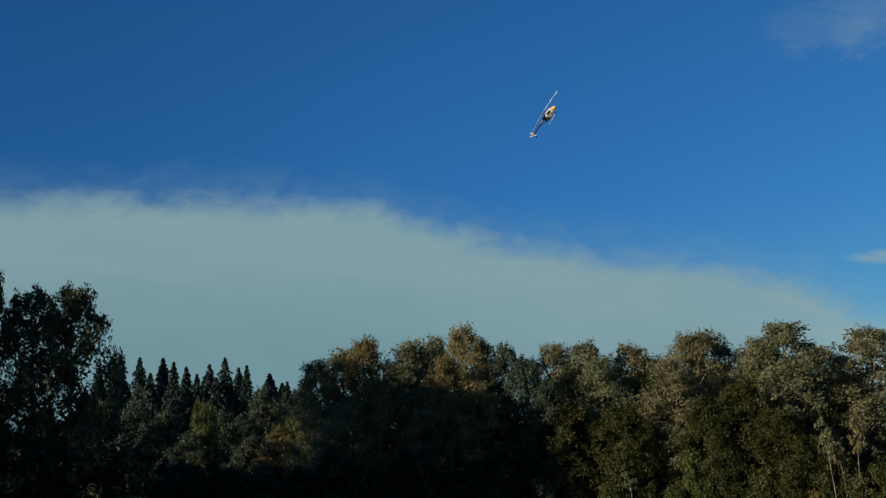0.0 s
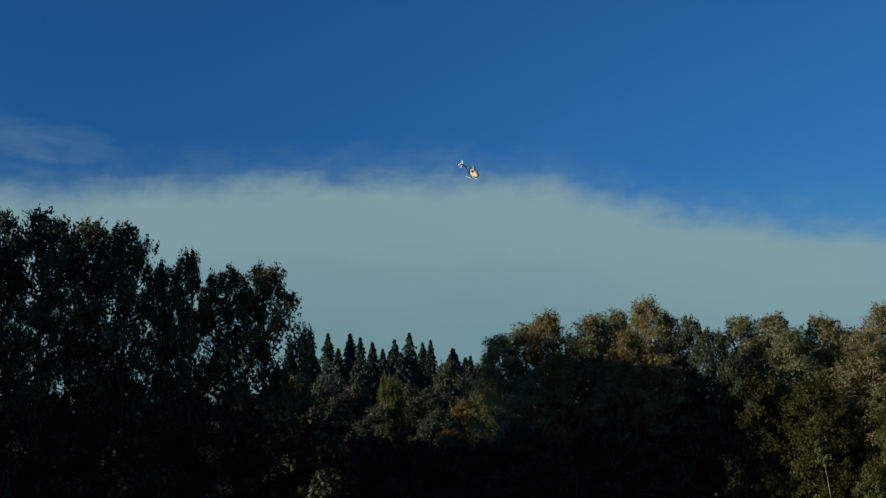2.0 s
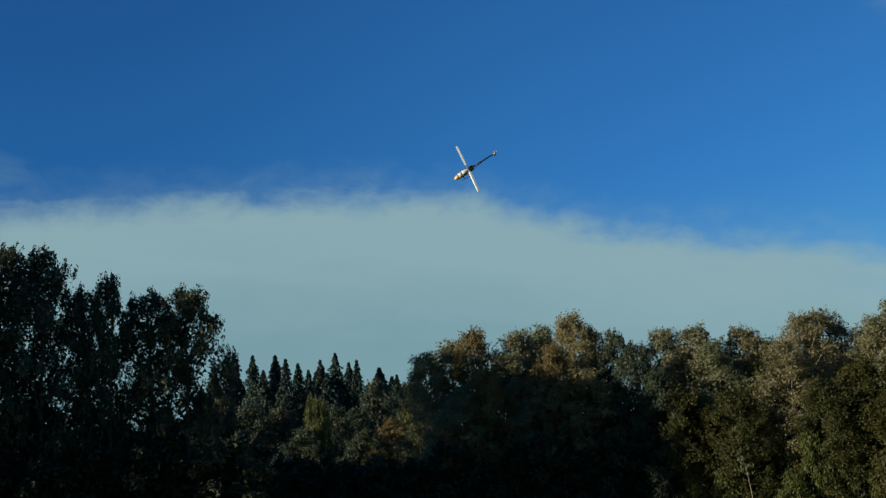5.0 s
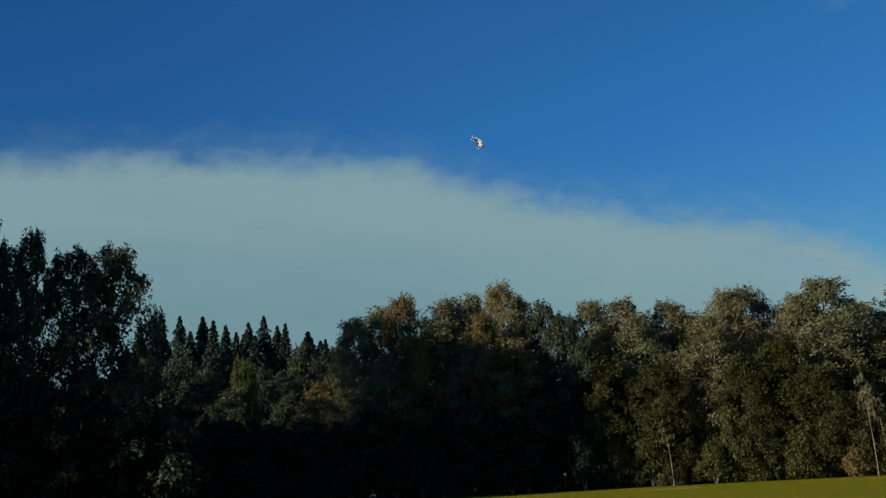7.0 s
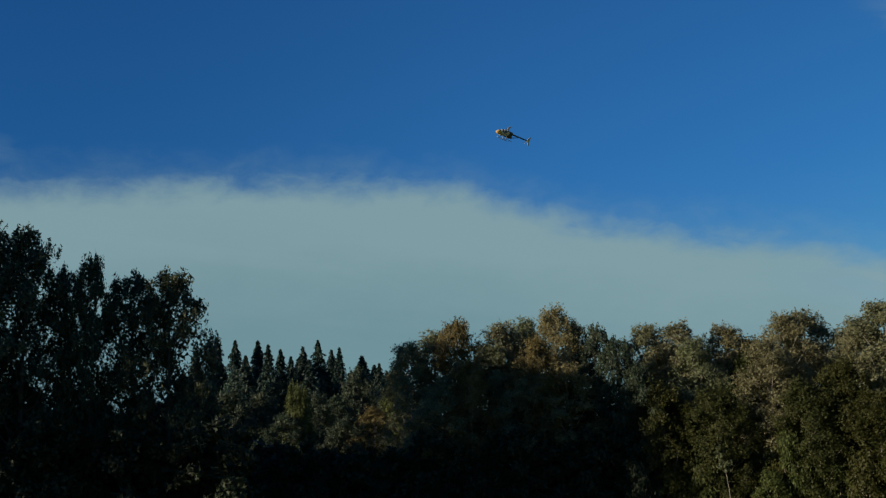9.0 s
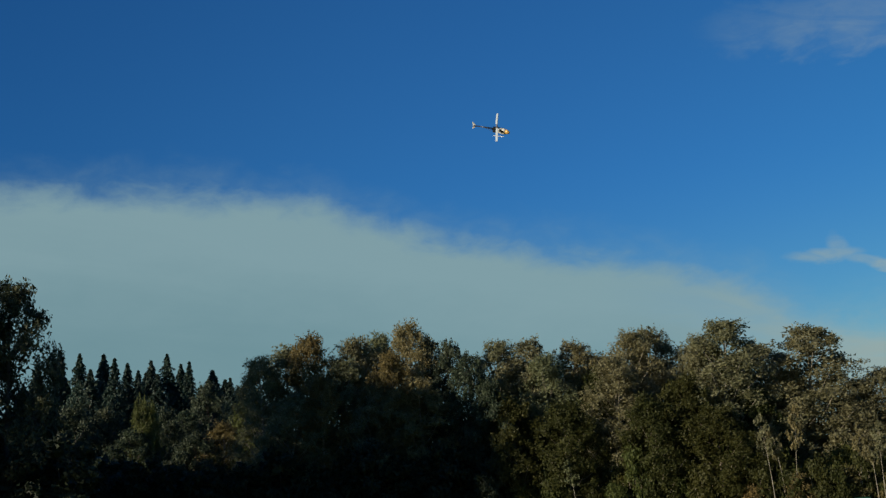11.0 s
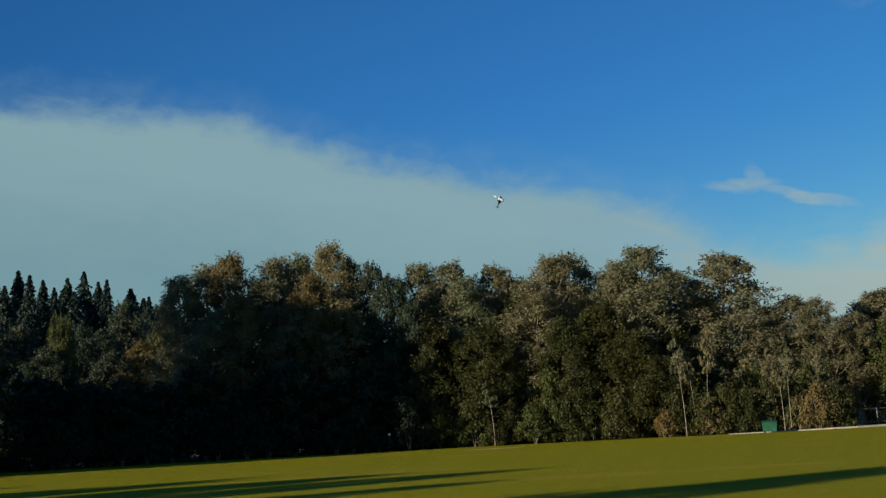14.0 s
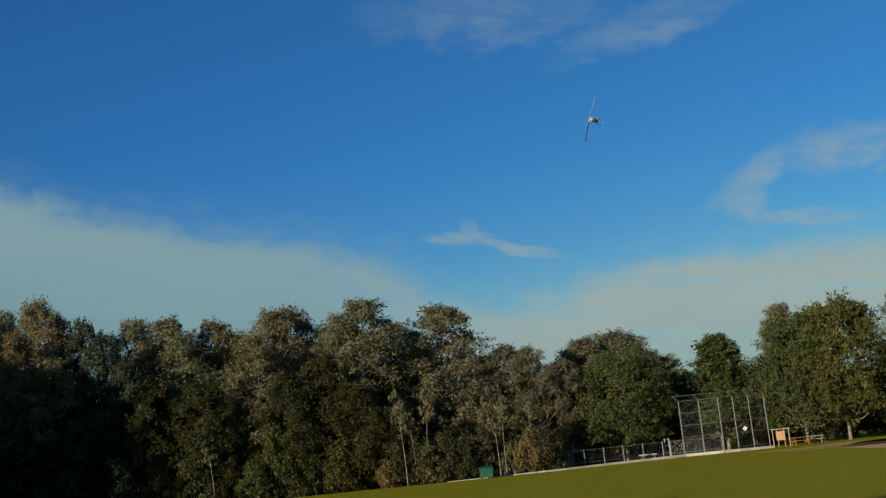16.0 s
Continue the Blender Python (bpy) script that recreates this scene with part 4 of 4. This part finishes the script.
def build_helicopter():
    """Nose along x, the rotor's axis along z, the hub at the origin."""
    heli = new("model_helicopter")
    tagged(heli, "radio-controlled model helicopter with orange canopy in aerobatic flight", "helicopter")
    bm = loft(bmesh.new(), ((0.46, 0.010, -0.232, 0.010), (0.44, 0.034, -0.230, 0.034), (0.39, 0.058, -0.220, 0.060), (0.32, 0.074, -0.207, 0.082)))
    part("canopy_nose", bm, CANOPY, heli, "glossy orange canopy nose", smooth=True)
    bm = loft(bmesh.new(), ((0.32, 0.074, -0.207, 0.082), (0.26, 0.080, -0.197, 0.094), (0.20, 0.082, -0.188, 0.100)))
    part("canopy_band", bm, SHELL_WHITE, heli, "white band round the canopy", smooth=True)
    bm = loft(bmesh.new(), ((0.20, 0.082, -0.188, 0.100), (0.10, 0.076, -0.172, 0.098), (0.00, 0.060, -0.157, 0.080), (-0.06, 0.050, -0.150, 0.064)))
    part("canopy_rear", bm, SHELL_WHITE, heli, "white rear half of the canopy", smooth=True)
    for s in (-1, 1):
        bm = bmesh.new()          # white flash along the lower side
        pts = [(0.36, -0.270), (0.24, -0.285), (0.06, -0.250), (-0.02, -0.205), (0.10, -0.215), (0.26, -0.235)]
        wide = (0.052, 0.060, 0.064, 0.060, 0.076, 0.080)
        a = [bm.verts.new((x, s * (w + 0.004), z)) for (x, z), w in zip(pts, wide)]
        b = [bm.verts.new((x, s * (w - 0.02), z)) for (x, z), w in zip(pts, wide)]
        bm.faces.new(a), bm.faces.new(b[::-1])
        for k in range(6):
            bm.faces.new((a[k], b[k], b[(k + 1) % 6], a[(k + 1) % 6]))
        bmesh.ops.recalc_face_normals(bm, faces=bm.faces[:])
        part("side_flash", bm, SHELL_WHITE, heli, "white painted flash")
        bm = bmesh.new()
        pts = [(0.30, -0.150), (0.20, -0.110), (0.08, -0.105), (0.06, -0.165), (0.22, -0.195)]
        wide = (0.066, 0.066, 0.062, 0.074, 0.082)
        a = [bm.verts.new((x, s * (w + 0.005), z)) for (x, z), w in zip(pts, wide)]
        b = [bm.verts.new((x, s * (w - 0.02), z)) for (x, z), w in zip(pts, wide)]
        bm.faces.new(a), bm.faces.new(b[::-1])
        for k in range(5):
            bm.faces.new((a[k], b[k], b[(k + 1) % 5], a[(k + 1) % 5]))
        bmesh.ops.recalc_face_normals(bm, faces=bm.faces[:])
        part("window", bm, CARBON, heli, "black window panel")
        bm = bmesh.new()
        box(bm, -0.20, s * 0.042 - 0.006, -0.27, 0.06, s * 0.042 + 0.006, -0.075, 0.004)
        part("side_frame", bm, CARBON, heli, "black carbon side plate")
        skid = part("skid", tube(bmesh.new(), [(0.26, s * 0.105, -0.340), (0.22, s * 0.11, -0.355), (-0.14, s * 0.11, -0.355), (-0.18, s * 0.108, -0.348)], 0.008, 8), SHELL_WHITE, heli, "white landing skid", smooth=True)
        for x in (0.17, -0.08):
            part("strut", tube(bmesh.new(), [(x, s * 0.03, -0.265), (x, s * 0.08, -0.295), (x, s * 0.11, -0.355)], 0.008, 6), CARBON, skid, smooth=True)
    part("motor", tube(bmesh.new(), [(-0.05, 0, -0.29), (-0.05, 0, -0.20)], 0.04, 14), ALLOY, heli, smooth=True)
    part("mast", tube(bmesh.new(), [(0, 0, -0.24), (0, 0, 0.0)], 0.009, 8), ALLOY, heli, smooth=True)
    part("swashplate", tube(bmesh.new(), [(0, 0, -0.062), (0, 0, -0.048)], 0.035, 14), ALLOY, heli, smooth=True)
    part("tail_boom", tube(bmesh.new(), [(-0.14, 0, -0.125), (-0.97, 0, -0.105)], [0.024, 0.020], 12), CARBON, heli, "dark tail boom", smooth=True)
    for s in (-1, 1):
        part("boom_brace", tube(bmesh.new(), [(-0.12, s * 0.05, -0.27), (-0.56, s * 0.008, -0.118)], 0.006, 6), CARBON, heli)
    bm = bmesh.new()
    out = [(-0.91, -0.02), (-0.97, 0.05), (-1.02, 0.06), (-1.01, -0.02), (-0.99, -0.10), (-1.02, -0.20), (-0.98, -0.20), (-0.93, -0.13), (-0.90, -0.10)]
    a, b = [bm.verts.new((x, 0.022, z - 0.03)) for x, z in out], [bm.verts.new((x, 0.030, z - 0.03)) for x, z in out]
    bm.faces.new(a), bm.faces.new(b[::-1])
    for k in range(len(out)):
        bm.faces.new((a[k], b[k], b[(k + 1) % len(out)], a[(k + 1) % len(out)]))
    bmesh.ops.recalc_face_normals(bm, faces=bm.faces[:])
    part("tail_fin", bm, SHELL_WHITE, heli, "white tail fin")
    bm = bmesh.new()
    box(bm, -1.02, 0.018, -0.23, -0.985, 0.034, -0.19, 0.003)
    part("fin_tip", bm, CANOPY, heli, "orange fin tip")
    bm = bmesh.new()
    box(bm, -1.0, -0.025, -0.128, -0.94, 0.02, -0.082, 0.006)
    part("tail_gearbox", bm, ALLOY, heli)
    tail_rotor = part("tail_rotor", tube(bmesh.new(), [(0, -0.015, 0), (0, 0.015, 0)], 0.014, 10), ALLOY, heli)
    tail_rotor.location = (-0.97, -0.045, -0.105)
    for s in (0, 180):
        bm = blade_mesh(0.125, 0.028, 0.015, 0.006)
        bmesh.ops.transform(bm, matrix=Matrix.Rotation(radians(s), 4, "Y") @ Matrix.Rotation(radians(90), 4, "X"), verts=bm.verts[:])
        part("tail_blade", bm, BLADE_TIP, tail_rotor).data.materials.append(BLADE_TIP)
    bm = bmesh.new()
    box(bm, -0.11, -0.022, -0.016, 0.11, 0.022, 0.016, 0.006)
    tube(bm, [(0, 0, -0.03), (0, 0, 0.035)], 0.022, 12)
    rotor = part("main_rotor", bm, ALLOY, heli, "alloy rotor head")
    for s in (0, 180):
        bm = blade_mesh(0.80, 0.080, 0.09, 0.024, 0.05)
        bmesh.ops.transform(bm, matrix=Matrix.Rotation(radians(s), 4, "Z") @ Matrix.Rotation(radians(5), 4, "X"), verts=bm.verts[:])
        part("blade", bm, BLADE, rotor, "long rotor blade, pale above and dark below").data.materials.append(BLADE_TOP)
    return heli, rotor, tail_rotor


# seconds, bearing, elevation, distance, turn as a quaternion, the main rotor's angle
FLIGHT = (
    (0.0, 10.21, 19.63, 37, (0.770, 0.253, -0.407, -0.421), 37),
    (0.5, 3.96, 20.87, 34, (0.042, 0.135, 0.647, -0.749), 29),
    (1.0, -2.47, 20.64, 34, (-0.776, -0.290, -0.284, -0.482), 39),
    (1.5, -4.65, 18.03, 34, (0.331, -0.285, 0.314, -0.843), 55),
    (2.0, -2.85, 16.46, 35, (0.833, 0.097, 0.200, -0.506), 159),
    (2.5, -0.01, 16.81, 40, (0.398, 0.476, 0.153, 0.769), 154),
    (3.0, 1.74, 18.14, 34, (-0.021, -0.293, 0.950, 0.108), 67),
    (3.5, 1.68, 18.76, 34, (0.145, -0.885, 0.372, -0.239), 112),
    (4.0, 0.15, 18.22, 33.5, (-0.018, -0.798, -0.591, 0.115), 67),
    (4.5, -0.78, 17.60, 33.5, (0.053, 0.232, -0.971, -0.006), 150),
    (5.3, 1.86, 16.66, 34, (-0.299, -0.335, -0.107, 0.887), 71),
    (6.1, 4.57, 17.89, 36, (-0.824, -0.232, 0.025, 0.516), 58),
    (7.0, 4.75, 16.61, 46, (-0.729, -0.233, -0.061, 0.641), 174),
    (7.5, 4.86, 16.32, 34, (-0.329, -0.150, -0.222, 0.905), 132),
)
FLIGHT_LATE = (
    (8.0, 3.38, 18.62, 35, (-0.765, 0.497, 0.123, -0.392), 148),
    (8.5, 3.00, 20.25, 35, (-0.294, -0.756, 0.585, 0.016), 42),
    (9.0, 3.71, 18.35, 35, (0.383, -0.124, 0.154, -0.902), 47),
    (9.5, 6.04, 16.79, 35, (-0.032, -0.907, 0.395, 0.140), 96),
    (10.3, 7.34, 17.99, 37, (-0.298, -0.904, 0.307, -0.002), 122),
    (11.1, 10.87, 18.77, 41, (-0.838, -0.406, -0.018, 0.364), 165),
    (12.0, 12.46, 16.20, 44, (-0.871, -0.255, -0.018, 0.419), 149),
    (12.5, 13.24, 17.69, 64, (-0.648, 0.090, 0.102, -0.749), 74),
    (13.0, 13.56, 17.22, 53, (-0.626, -0.301, 0.346, -0.631), 81),
    (13.5, 13.73, 14.72, 52, (-0.651, -0.355, 0.393, -0.544), 126),
    (14.0, 13.93, 11.30, 56, (-0.794, 0.055, 0.401, -0.453), 23),
    (14.5, 15.19, 10.74, 48, (0.381, 0.007, 0.280, -0.881), 89),
    (15.0, 20.41, 12.34, 38, (0.112, 0.032, 0.359, -0.926), 21),
    (15.5, 29.47, 15.03, 40, (0.001, 0.043, 0.764, -0.644), 118),
    (16.0, 33.30, 15.97, 42, (0.254, 0.237, -0.496, -0.796), 89),
)


def motions():
    from mathutils import Quaternion
    heli, rotor, tail_rotor = build_helicopter()
    keys = []
    for t, az, el, dist, turn, angle in FLIGHT + FLIGHT_LATE:
        p = Vector((0, 0, 1.7)) + polar(az, dist * math.cos(radians(el)), dist * math.sin(radians(el)))
        keys.append((t, p, Quaternion(turn), angle))
    rows, spin, total = [], [], keys[0][3]
    for a, b in zip(keys, keys[1:]):
        q0, q1 = a[2], b[2].copy()
        q1.make_compatible(q0)
        n = max(1, math.ceil(math.degrees(q0.rotation_difference(q1).angle) / 62))
        for i in range(n):
            t = a[0] + (b[0] - a[0]) * i / n
            q = q0.slerp(q1, i / n)
            rows.append((t, Matrix.Translation(a[1].lerp(b[1], i / n)) @ q.to_matrix().to_4x4()))
        m = max(1, round((b[0] - a[0]) * 10))
        step = (b[3] - a[3]) % 180
        while step / m < 36:
            step += 180
        for i in range(m):
            spin.append((a[0] + (b[0] - a[0]) * i / m, total + step * i / m))
        total += step
    rows.append((keys[-1][0], Matrix.Translation(keys[-1][1]) @ keys[-1][2].to_matrix().to_4x4()))
    spin.append((keys[-1][0], total))
    walk(heli, rows)
    walk(rotor, [(t, pose(0, 0, 0, 0, 0, a)) for t, a in spin])
    walk(tail_rotor, [(t, pose(-0.97, -0.045, -0.105, 0, a, 0)) for t, a in spin])


motions()
